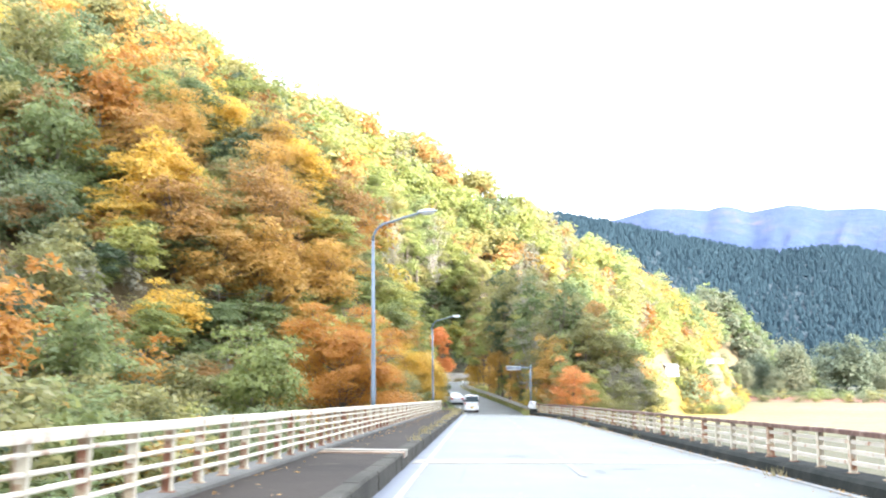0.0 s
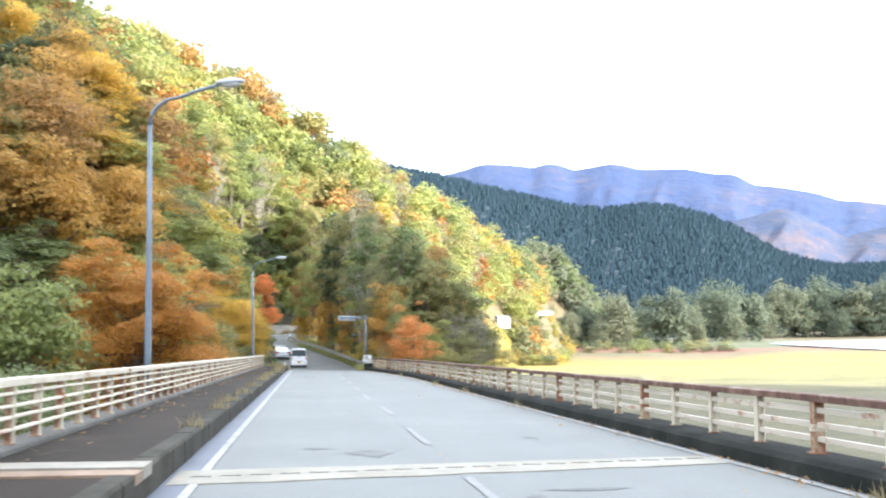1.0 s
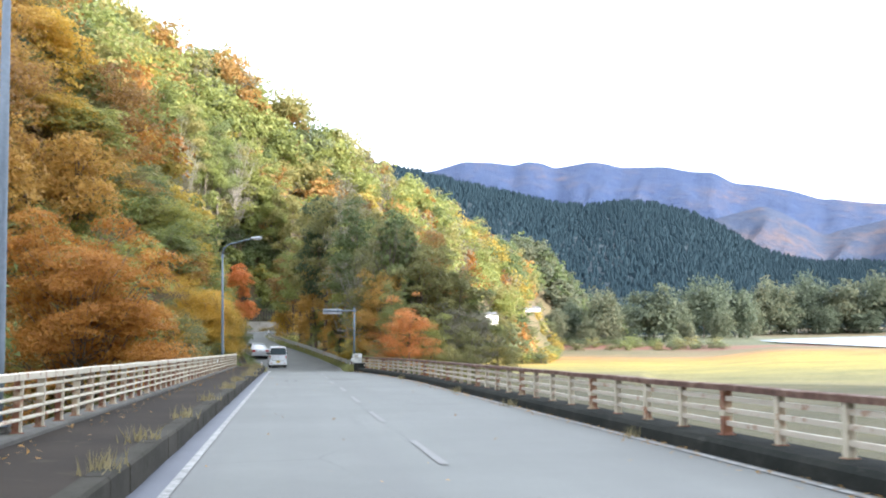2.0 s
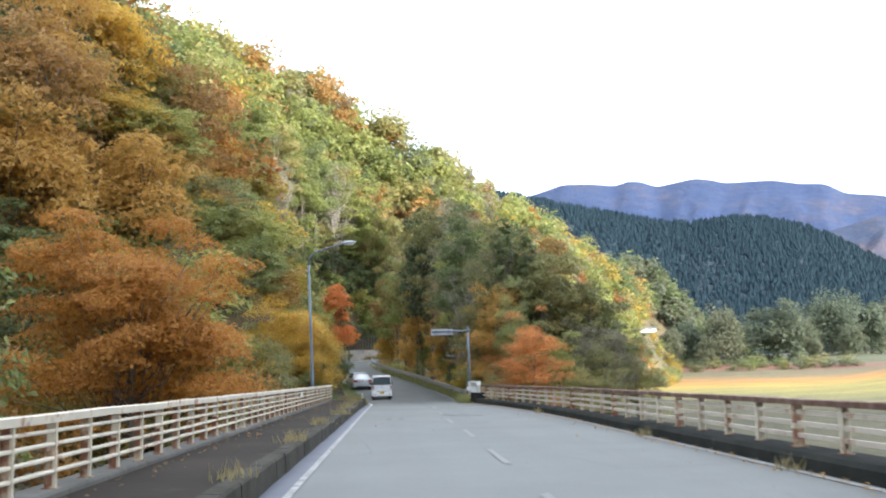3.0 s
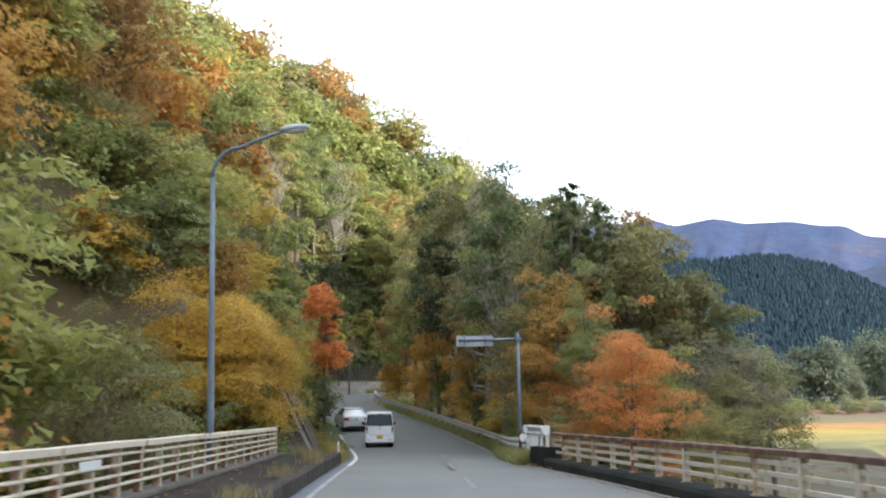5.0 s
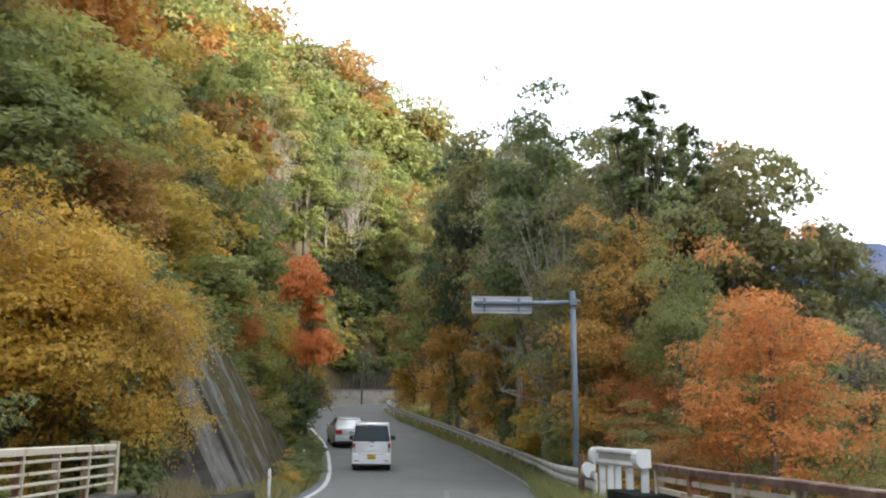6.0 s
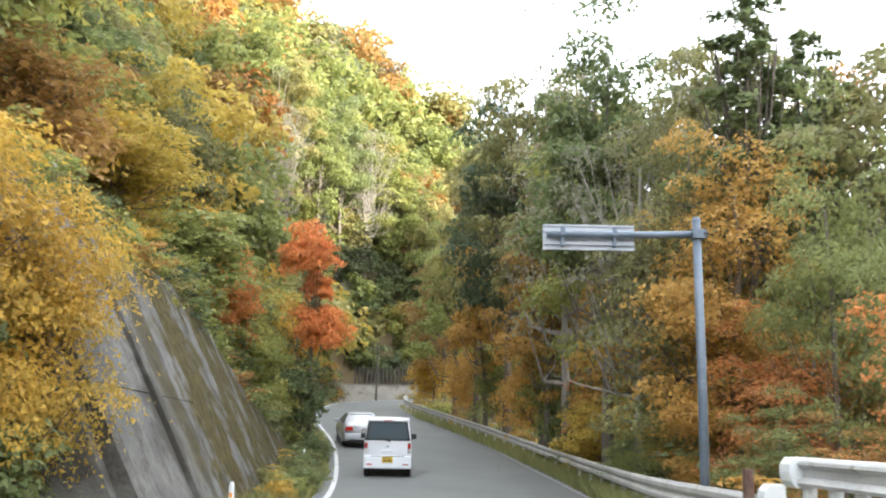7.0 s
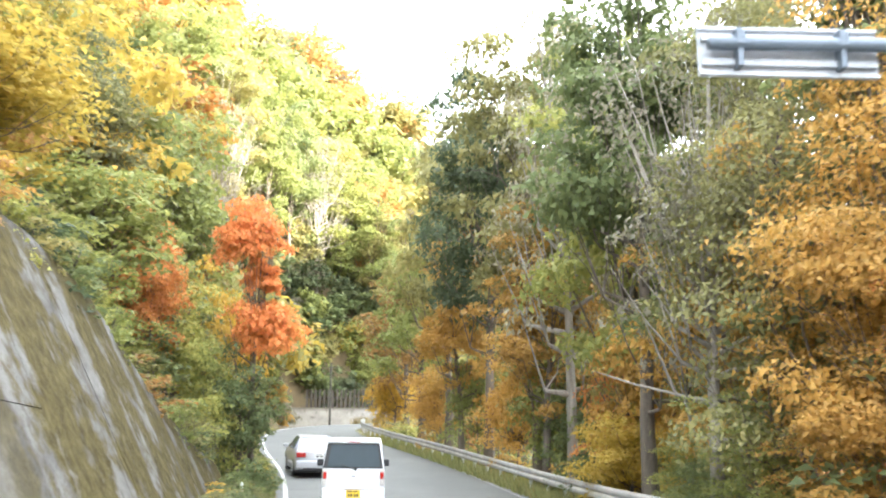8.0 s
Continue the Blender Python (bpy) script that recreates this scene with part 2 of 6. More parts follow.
CAR_WHITE = glossy("white_car_paint", (0.78, 0.80, 0.83), 0.3, 0.0, 0.6)
CAR_SILVER = glossy("silver_car_paint", (0.46, 0.48, 0.51), 0.35, 0.2, 0.6)
# Base lifted to blue-grey: some reflection is put into the glass colour.
CAR_GLASS = glossy("dark_glass_painted_reflection", (0.06, 0.08, 0.092), 0.08)
BLACK_PLASTIC = glossy("black_plastic", (0.025, 0.025, 0.027), 0.55)
TYRE = glossy("tyre_rubber", (0.02, 0.02, 0.02), 0.85)
TAIL_RED = glossy("tail_lamp_red", (0.4, 0.02, 0.015), 0.2)
TAIL_CLEAR = glossy("tail_lamp_clear", (0.5, 0.48, 0.46), 0.2)
PLATE_YELLOW = glossy("plate_yellow", (0.7, 0.47, 0.03), 0.5)
PLATE_WHITE = glossy("plate_white", (0.7, 0.7, 0.68), 0.5)
PLATE_INK = glossy("plate_ink", (0.03, 0.03, 0.03), 0.6)
WHITE_RENDER = mottled("weathered_pale_wall", (0.26, 0.25, 0.22), (0.42, 0.4, 0.36), 0.8, 12, 0.85, 0.3, 0.01, stain=(0.12, 0.11, 0.09), stain_lo=0.56, stain_hi=0.72)
WHITE_PLAIN = mottled("white_render", (0.7, 0.7, 0.68), (0.8, 0.8, 0.78), 0.6, 8, 0.7, 0.1)
ROOF_DARK = mottled("dark_roof", (0.1, 0.1, 0.11), (0.16, 0.16, 0.17), 0.8, 8, 0.7, 0.2)
WOOD_DARK = mottled("dark_fence_boards", (0.04, 0.034, 0.028), (0.08, 0.068, 0.055), 1.0, 14, 0.85, 0.3)
ORANGE_MARK = glossy("orange_reflector", (0.7, 0.25, 0.03), 0.3)
LAMP_GLASS = glossy("lamp_diffuser", (0.6, 0.62, 0.64), 0.3)


def ground_material():
    """Forest floor, verge, meadow and shore, told apart by where they lie."""
    n = Nodes("valley_ground")
    co = n.coord()
    sep = n.t.nodes.new("ShaderNodeSeparateXYZ")
    n.link(co, sep.inputs[0])
    litter = n.ramp(n.noise(co, 0.6, 5), [(0.3, (0.07, 0.055, 0.03)), (0.55, (0.12, 0.09, 0.045)), (0.75, (0.1, 0.1, 0.04))])
    reach = n.t.nodes.new("ShaderNodeVectorMath")
    reach.operation = "DISTANCE"
    reach.inputs[1].default_value = (0.0, 28.0, 0.0)
    n.link(co, reach.inputs[0])
    wander = n.math("MULTIPLY", n.math("SUBTRACT", n.noise(co, 0.03, 6, 0.7, (0.5, 1.4, 1)), 0.5), 0.3)
    bands = n.math("ADD", n.math("MULTIPLY", n.math("SUBTRACT", reach.outputs["Value"], 120.0), 0.004), wander)
    meadow = n.ramp(bands, [(0.0, (0.075, 0.066, 0.03)), (0.2, (0.115, 0.105, 0.032)), (0.34, (0.185, 0.155, 0.03)), (0.46, (0.235, 0.165, 0.026)), (0.57, (0.27, 0.125, 0.022)), (0.66, (0.13, 0.09, 0.035)), (0.77, (0.085, 0.075, 0.034)), (0.86, (0.15, 0.052, 0.037)), (0.98, (0.065, 0.072, 0.034))])
    tufts = n.noise(co, 0.09, 6, 0.72, (0.6, 1.6, 1))
    meadow = n.mix(0.75, meadow, n.ramp(tufts, [(0.32, (0.26, 0.3, 0.25)), (0.5, (0.5, 0.5, 0.5)), (0.68, (0.74, 0.7, 0.62))]), "OVERLAY")
    fine = n.noise(co, 1.4, 5)
    meadow = n.mix(0.5, meadow, n.ramp(fine, [(0.3, (0.3, 0.3, 0.3)), (0.7, (0.7, 0.7, 0.7))]), "OVERLAY")
    low = n.ramp(n.math("MULTIPLY", n.math("ADD", sep.outputs[2], 8.0), 0.05), [(0.7, (1, 1, 1)), (0.85, (0, 0, 0))])
    side = n.ramp(n.math("MULTIPLY", sep.outputs[0], 0.02), [(0.36, (0, 0, 0)), (0.5, (1, 1, 1))])
    m = n.mix(1.0, low, side, "MULTIPLY")
    c = n.mix(m, litter, meadow)
    n.bump(n.noise(co, 3.0, 5), 0.6, 0.15)
    return n.done(c, 0.95)


GROUND = ground_material()


# The haze argument sets bump depth; haze colour itself comes in with the stops.
def hill_material(name, stops, scale, haze):
    n = Nodes(name)
    co = n.coord()
    a = n.noise(co, scale * 2.2, 9, 0.68, (1.0, 0.6, 1.3))
    b = n.noise(co, scale * 0.4, 5, 0.6, (1.0, 0.7, 1.6))
    c = n.ramp(n.math("ADD", n.math("MULTIPLY", a, 0.5), n.math("MULTIPLY", b, 0.5)), stops)
    n.bump(a, 0.35, haze)
    return n.done(c, 1.0)


# Haze is put into the blue stops, sunlit slopes into the warm ones.
FAR_HILL = hill_material("far_wooded_slopes_hazed", [(0.36, (0.010, 0.026, 0.080)), (0.48, (0.016, 0.033, 0.088)), (0.56, (0.030, 0.038, 0.080)), (0.63, (0.062, 0.050, 0.070))], 0.008, 30)
SPUR_HILL = hill_material("near_spur_slopes_hazed", [(0.36, (0.013, 0.029, 0.074)), (0.47, (0.026, 0.037, 0.072)), (0.55, (0.052, 0.046, 0.066)), (0.66, (0.085, 0.060, 0.058))], 0.010, 20)
# Dark blue stands in for haze and shade on the cedar mountain.
MID_HILL = hill_material("cedar_slopes_hazed", [(0.3, (0.010, 0.021, 0.030)), (0.7, (0.013, 0.026, 0.035))], 0.05, 2)
PATCH = mottled("asphalt_patch", (0.078, 0.080, 0.077), (0.112, 0.115, 0.110), 2.0, 40, 0.85, 0.4, 0.005)
LINE_FRESH = mottled("road_paint", (0.4, 0.4, 0.39), (0.56, 0.56, 0.55), 1.6, 22, 0.7, 0.2, 0.004, stain=(0.25, 0.25, 0.24), stain_lo=0.56, stain_hi=0.7)
DASH = mottled("worn_centre_paint", (0.13, 0.13, 0.127), (0.178, 0.178, 0.174), 2.5, 22, 0.7, 0.2, 0.004, stain=(0.13, 0.13, 0.127), stain_lo=0.45, stain_hi=0.6)
# The sky's reflection is put into the base colour as pale blue.
WATER = glossy("river_water_sky_reflection", (0.42, 0.48, 0.55), 0.2)

# ---------------------------------------------------------------- mesh helpers


class Shape:
    """Vertices and faces that become one mesh."""

    def __init__(self):
        self.v, self.f = [], []

    def box(self, x0, x1, y0, y1, z0, z1, m=None):
        i = len(self.v)
        pts = [Vector((x, y, z)) for z in (z0, z1) for y in (y0, y1) for x in (x0, x1)]
        self.v += [tuple(m @ p) if m else tuple(p) for p in pts]
        self.f += [tuple(i + k for k in q) for q in ((0, 2, 3, 1), (4, 5, 7, 6), (0, 1, 5, 4), (2, 6, 7, 3), (0, 4, 6, 2), (1, 3, 7, 5))]
        return self

    def tube(self, pts, radii, sides=8, cap=True):
        pts = [Vector(p) for p in pts]
        i = len(self.v)
        for k, p in enumerate(pts):
            d = (pts[min(k + 1, len(pts) - 1)] - pts[max(k - 1, 0)]).normalized()
            a = d.cross(Vector((0, 0, 1)) if abs(d.z) < 0.9 else Vector((1, 0, 0))).normalized()
            b = d.cross(a)
            for s in range(sides):
                w = 2 * math.pi * s / sides
                self.v.append(tuple(p + (a * math.cos(w) + b * math.sin(w)) * radii[k]))
        for k in range(len(pts) - 1):
            for s in range(sides):
                a0, a1 = i + k * sides + s, i + k * sides + (s + 1) % sides
                self.f.append((a0, a1, a1 + sides, a0 + sides))
        if cap:
            self.f.append(tuple(i + s for s in reversed(range(sides))))
            self.f.append(tuple(i + (len(pts) - 1) * sides + s for s in range(sides)))
        return self

    def sweep(self, pts, section):
        """A closed section of (right, up) pairs swept along a level line of (x, y, z)."""
        i, n = len(self.v), len(section)
        for k, p in enumerate(pts):
            q0, q1 = pts[max(k - 1, 0)], pts[min(k + 1, len(pts) - 1)]
            d = Vector((q1[0] - q0[0], q1[1] - q0[1], 0)).normalized()
            r = Vector((d.y, -d.x, 0))
            self.v += [(p[0] + r.x * a, p[1] + r.y * a, p[2] + b) for a, b in section]
        for k in range(len(pts) - 1):
            for s in range(n):
                a0, a1 = i + k * n + s, i + k * n + (s + 1) % n
                self.f.append((a0, a0 + n, a1 + n, a1))
        self.f.append(tuple(i + s for s in range(n)))
        self.f.append(tuple(i + (len(pts) - 1) * n + s for s in reversed(range(n))))
        return self

    def mesh(self, name, smooth=False):
        me = bpy.data.meshes.new(name)
        me.from_pydata(self.v, [], self.f)
        if smooth:
            me.shade_smooth()
        me.update()
        return me


def part(name, shape, material, parent=None, label="", smooth=False):
    """One mesh object, from a Shape, a bmesh or a ready mesh, under a thing or a part."""
    if isinstance(shape, Shape):
        me = shape.mesh(name, smooth)
    elif isinstance(shape, bmesh.types.BMesh):
        me = bpy.data.meshes.new(name)
        bmesh.ops.recalc_face_normals(shape, faces=shape.faces)
        shape.to_mesh(me)
        shape.free()
        if smooth:
            me.shade_smooth()
    else:
        me = shape
    if not me.materials:
        me.materials.append(material)
    ob = new(name, me)
    ob.parent = parent
    if label:
        ob["label"] = label
    return ob


def thing(name, label, category, group="", at=(0, 0, 0), kind=""):
    ob = new(name)
    ob.location = at
    return tagged(ob, label, category, group, kind)


def setting(name, shape, material, label, category, smooth=False):
    return tagged(part(name, shape, material, smooth=smooth), label, category, kind="structure")


# ---------------------------------------------------------------- the plan
END = 75.8                         # where the bridge ends
ROAD_Y = [-60, 58, 66, 75, 80, 86.7, 95, 102.4, 112.6, 126.5, 138, 147, 155, 161, 166]
ROAD_L = [-1.1, -1.1, -1.1, -1.1, -1.2, -1.42, -2.1, -2.9, -4.2, -6.9, -8.6, -9.1, -8.2, -5.6, -1.5]
ROAD_R = [5.3, 5.3, 4.75, 3.95, 3.9, 4.3, 4.55, 4.0, 2.9, 0.5, -1.6, -3.1, -3.6, -2.6, 1.5]
RISE_Y = [-60, 70, 78, 86, 93, 100, 108, 120, 132, 145, 160, 170]
RISE_Z = [0, 0, -0.1, -0.28, -0.35, -0.2, 0.2, 1.0, 1.85, 2.8, 3.8, 4.4]


def soft_interp(y, ys, zs):
    """A line through the stations, rounded at its bends."""
    y = np.asarray(y, float)
    return sum(np.interp(y + o, ys, zs) for o in (-4, -2, 0, 2, 4)) / 5


def left(y):
    return soft_interp(y, ROAD_Y, ROAD_L)


def right(y):
    return soft_interp(y, ROAD_Y, ROAD_R)


def level(y):
    return soft_interp(y, RISE_Y, RISE_Z)


# skyline of the near hill, by bearing from the bridge: degrees, distance, rise in degrees, and where its foot lies
HILL_AZ = [-60, -40, -25, -16.7, -10, -4.8, 1.8, 6.8, 10.5, 14.4, 15.6, 17.0, 23]
HILL_D = [170, 160, 150, 150, 165, 176, 190, 235, 285, 325, 345, 350, 350]
HILL_EL = [26, 26, 23.3, 19.2, 17.6, 16.2, 12.7, 8.8, 6.7, 4.2, 2.0, -0.5, -2]
HILL_FOOT = [45, 50, 55, 66, 95, 140, 154, 162, 190, 250, 285, 300, 320]
BASE = (0.0, 28.0)


def terrain(x, y):
    x, y = np.asarray(x, float), np.asarray(y, float)
    dx, dy = x - BASE[0], y - BASE[1]
    d = np.hypot(dx, dy)
    az = np.degrees(np.arctan2(dx, dy))
    # valley floor, a little higher far off
    floor = np.interp(d, [0, 120, 195, 230, 300, 340, 380, 460, 5000], [-5.6, -5.6, -2.7, -2.5, -0.4, 2.0, 5.0, 8.0, 40.0])
    # the river's bed on the far right
    stream = np.clip((az - 25.0) / 5.0, 0, 1) * (az < 70)
    stream = stream * stream * (3 - 2 * stream)
    bed_z = np.interp(d, [0, 120, 195, 285, 290, 520, 540, 600, 5000], [-5.6, -5.6, -2.6, 1.7, 1.3, 7.6, 9.0, 14.0, 40.0])
    z = floor * (1 - stream) + bed_z * stream + 0.12 * np.sin(x * 0.05) * np.cos(y * 0.043)
    # bank on the left of the river under the bridge
    z = np.maximum(z, -6.5 + 0.5 * np.clip(-x - 8, 0, 40) * (y < 400))
    # the hill
    el = np.interp(az, HILL_AZ, HILL_EL, left=26, right=-4)
    r = np.interp(az, HILL_AZ, HILL_D)
    foot = np.interp(az, HILL_AZ, HILL_FOOT)
    top = r * np.tan(np.radians(el)) + 1.3
    f = np.clip((d - foot) / (r - foot), 0, 1)
    fold = 1 + 0.10 * np.sin(az * 0.55 + d * 0.025) * np.sin(d * 0.045)
    hill = top * f ** 0.62 * np.where(f < 0.9, fold, 1) - 3 * (1 - f)
    hill = np.where(d > r, top - 0.55 * (d - r), hill)
    hill = np.where((az < 23) & (az > -75), hill, -60)
    z = np.maximum(z, hill)
    # a green knoll behind the hill's end
    knoll = 430 * np.tan(np.radians(np.interp(az, [9, 12, 14, 15.5, 17.5, 19.5, 21.5], [-3, 4.5, 6.2, 5.7, 2.9, 0.8, -2])))
    z = np.maximum(z, knoll * np.exp(-((d - 430) / 60.0) ** 2) - 4)
    # the cut slope over the road
    s = left(y) - x
    cut = level(y) + 0.1 + np.clip(s - 2.9, 0, 1) * 3.2 + np.clip(s - 3.9, 0, 200) * 1.25
    cap = d * np.tan(np.radians(el)) * 0.86
    cut = np.minimum(cut, np.maximum(cap, level(y) + 3.0))
    lead = np.clip(s - 5, 0, 26)
    on = np.clip((y - (76 - 2.2 * lead)) / (6 + 2.6 * lead), 0, 1) * np.clip((166 + 5 * np.clip(s - 9, 0, 15) - y) / 10, 0, 1)
    on = on * on * (3 - 2 * on)
    z = np.where((s > 0) & ((y > 74) | (s > 8)), np.maximum(z, z * (1 - on) + np.maximum(z, cut) * on), z)
    # the road's embankment
    rr = x - right(y)
    bank = level(y) - 0.1 - np.clip(rr - 1.0, 0, 60) * 0.55
    z = np.where((y > 72) & (y < 172) & (rr > -3) & (rr < 60), np.maximum(np.minimum(z, level(y) + 0.2), bank), z)
    inside = np.minimum(s + 2.6, 0) * 0 + ((x > left(y) - 2.6) & (x < right(y) + 1.0) & (y > 70) & (y < 172))
    ramp = np.clip((y - 70) / 5.5, 0, 1)
    bed = (level(y) - 0.12) * ramp + np.minimum(z, -3.0) * (1 - ramp)
    z = np.where(inside, bed, z)
    # nothing stands above the footway beside the bridge
    z = np.where((y < 74) & (x > -8) & (x < 30), np.minimum(z, -3.5), z)
    return z


def ground_sheet():
    az = np.concatenate([np.arange(-44, 46, 0.45), np.arange(46, 316, 4.5)])
    rad = np.concatenate([[0.5, 8, 16, 24, 32, 38], np.arange(42, 140, 1.6), 140 * 1.03 ** np.arange(1, 122)])
    rad = rad[rad < 4700]
    a, r = np.meshgrid(np.radians(az), rad)
    x, y = BASE[0] + r * np.sin(a), BASE[1] + r * np.cos(a)
    z = terrain(x, y)
    n, m = len(az), len(rad)
    sh = Shape()
    sh.v = [tuple(p) for p in np.stack([x, y, z], -1).reshape(-1, 3)]
    sh.f = [(k * n + j, k * n + (j + 1) % n, (k + 1) * n + (j + 1) % n, (k + 1) * n + j) for k in range(m - 1) for j in range(n)]
    sh.f.append(tuple(reversed(range(n))))
    return setting("ground", sh, GROUND, "forest floor, verges and tawny valley meadow", "ground", smooth=True)


ground_sheet()


def far_range(name, radius, azs, els, depth, material, label, rough, seed):
    """A chain of mountains: a crest over a bearing, ridges and gullies down to its foot."""
    rng = np.random.RandomState(seed)
    ph = rng.rand(8) * 6.28
    az = np.arange(azs[0], azs[-1] + 0.01, 0.2)
    rows = 56
    sh = Shape()
    for k in range(rows):
        u = k / (rows - 1)
        for a in az:
            e = sum(np.interp(a + o, azs, els) for o in (-0.3, -0.15, 0, 0.15, 0.3)) / 5
            crest = radius * math.tan(radians(e))
            slant = a + 3.0 * u
            fold = 0.9 - 3.0 * abs(noise.noise(Vector((slant * 0.33 + ph[0], u * 1.3, seed)))) + 0.8 * (0.4 - 1.6 * abs(noise.noise(Vector((slant * 0.9 + ph[1], u * 2.6, seed + 5))))) + 0.5 * (0.3 - 1.2 * abs(noise.noise(Vector((slant * 2.3, u * 6.0, seed + 9)))))
            h = crest * (1 - u) + rough * crest * fold * math.sin(math.pi * min(1, u * 1.05)) * 0.5
            d = radius - depth * u
            sh.v.append((BASE[0] + d * math.sin(radians(a)), BASE[1] + d * math.cos(radians(a)), h - 12 * u))
    n = len(az)
    sh.f = [(k * n + j, (k + 1) * n + j, (k + 1) * n + j + 1, k * n + j + 1) for k in range(rows - 1) for j in range(n - 1)]
    return setting(name, sh, material, label, "mountain", smooth=True)


FAR_AZ = [-6, 3, 8.6, 10.3, 12.0, 13.5, 14.0, 15.0, 15.7, 17.0, 18.0, 19.0, 19.6, 22.2, 23.7, 25.0, 26.0, 27.4, 29.2, 30.8, 31.2, 32.8, 36, 42, 52]
FAR_EL = [9.0, 9.6, 10.6, 11.12, 11.05, 10.85, 11.1, 11.0, 10.65, 10.85, 11.0, 10.8, 10.6, 10.55, 10.2, 10.1, 9.45, 9.25, 8.85, 8.25, 8.31, 8.0, 7.6, 7, 6]
far_range("backdrop_far_mountains", 3900, FAR_AZ, FAR_EL, 1500, FAR_HILL, "distant wooded mountain range, painted in haze blue with sunlit patches", 0.055, 3)
SPUR_AZ = [19, 21, 22.7, 24.9, 26.4, 27.7, 28.8, 30.0, 30.8, 31.9, 32.7, 35, 38, 43, 50]
SPUR_EL = [4, 6.4, 7.1, 7.45, 7.8, 8.1, 7.6, 6.8, 6.3, 6.6, 6.75, 7.2, 6.6, 6.8, 6]
far_range("backdrop_far_spur", 2900, SPUR_AZ, SPUR_EL, 900, SPUR_HILL, "nearer spur of the far mountains, painted hazy blue and sunlit brown", 0.08, 8)
MID_AZ = [-4, 3, 7.2, 8.6, 11.9, 14.6, 16.6, 17.7, 18.6, 20.2, 21.8, 23.7, 25.5, 26.7, 27.8, 29.3, 30.7, 32.6, 36, 44, 56]
MID_EL = [9, 11.6, 10.95, 10.6, 9.85, 9.2, 8.8, 8.7, 8.8, 8.9, 8.7, 8.15, 7.3, 6.45, 5.8, 5.3, 5.0, 5.05, 4.6, 4.6, 5]
MID_R, MID_DEPTH = 1250, 520
far_range("backdrop_cedar_mountain", MID_R, MID_AZ, [e - 0.3 for e in MID_EL], MID_DEPTH, MID_HILL, "dark wooded cedar mountainside, haze and shade put into its colour", 0.03, 5)


def shading_range():
    """Unseen mountains behind the camera, added and shaped to keep the low sun off."""
    sh = Shape()
    az = np.arange(60, 301, 3.0)
    for k in range(9):
        u = k / 8
        for a in az:
            w = math.radians(a)
            d = 330 - 170 * u + 8 * math.sin(a * 0.7 + u * 5)
            # crest height by bearing sets where the added shade ends
            crest = np.interp(a, [60, 91, 96, 99, 101, 103, 106, 112, 142, 165, 220, 300], [4, 8, 50, 93, 127, 158, 190, 208, 212, 60, 30, 20])
            sh.v.append((BASE[0] + d * math.sin(w), BASE[1] - 10 + d * math.cos(w), crest * (1 - u) * (1 + 0.06 * math.sin(a * 0.5)) - 8 * u))
    n = len(az)
    sh.f = [(k * n + j, k * n + j + 1, (k + 1) * n + j + 1, (k + 1) * n + j) for k in range(8) for j in range(n - 1)]
    return setting("backdrop_shade_mountain_behind", sh, GROUND, "unseen mountain behind the camera, added to shade the bridge", "mountain", smooth=True)


shading_range()
water = Shape()
for k in range(76):
    wa = 28.0 + 0.5 * k
    u = min(1.0, k / 16) ** 0.7
    for wd in (398 - 111 * u, 402 + 118 * u):
        water.v.append((BASE[0] + wd * math.sin(radians(wa)), BASE[1] + wd * math.cos(radians(wa)), 1.75 + (wd - 287) * 6.35 / 233))
water.f = [(2 * k, 2 * k + 1, 2 * k + 3, 2 * k + 2) for k in range(75)]
setting("water_river", water, WATER, "strip of river beyond the meadow, sky reflection painted in as pale blue", "river")

# ---------------------------------------------------------------- road and bridge


def along(y0, y1, step):
    n = max(2, int(round((y1 - y0) / step)) + 1)
    return np.linspace(y0, y1, n)


def strip(ys, x0, x1, lift=0.0, drop=0.0):
    """A ribbon of road between two edges, with sides that go down by drop."""
    sh = Shape()
    cols = 6
    for y in ys:
        a, b, z = float(x0(y)), float(x1(y)), float(level(y)) + lift
        row = [(a + (b - a) * k / cols, y, z) for k in range(cols + 1)]
        if drop:
            row = [(a, y, z - drop)] + row + [(b, y, z - drop)]
        sh.v += row
    n = cols + 1 + (2 if drop else 0)
    sh.f = [(k * n + j, k * n + j + 1, (k + 1) * n + j + 1, (k + 1) * n + j) for k in range(len(ys) - 1) for j in range(n - 1)]
    return sh


road = setting("road", strip(along(-60, 166, 2.0), lambda y: left(y) - 0.32, lambda y: right(y) + 0.16 + 0.25 * np.clip((y - 76) / 6, 0, 1), 0, 0.5), ASPHALT,
               "pale worn asphalt carriageway, cracked and patched", "road")
setting("gutter", strip(along(-60, 90, 2.0), lambda y: left(y) - 0.34, lambda y: left(y) - 0.05, 0.006, 0.1), GUTTER, "smooth pale concrete gutter beside the kerb", "gutter")
part("edge_line", strip(along(-60, 76, 2.0), lambda y: left(y) - 0.05, lambda y: left(y) + 0.05, 0.012), LINE, road, "worn white edge line")
part("edge_line", strip(along(76.05, 164, 2.0), lambda y: left(y) - 0.07, lambda y: left(y) + 0.07, 0.012), LINE_FRESH, road, "clear white edge line")
part("edge_line", strip(along(-60, 164, 2.0), lambda y: right(y) - 0.05, lambda y: right(y) + 0.05, 0.012), LINE, road, "worn white edge line")
dash = Shape()
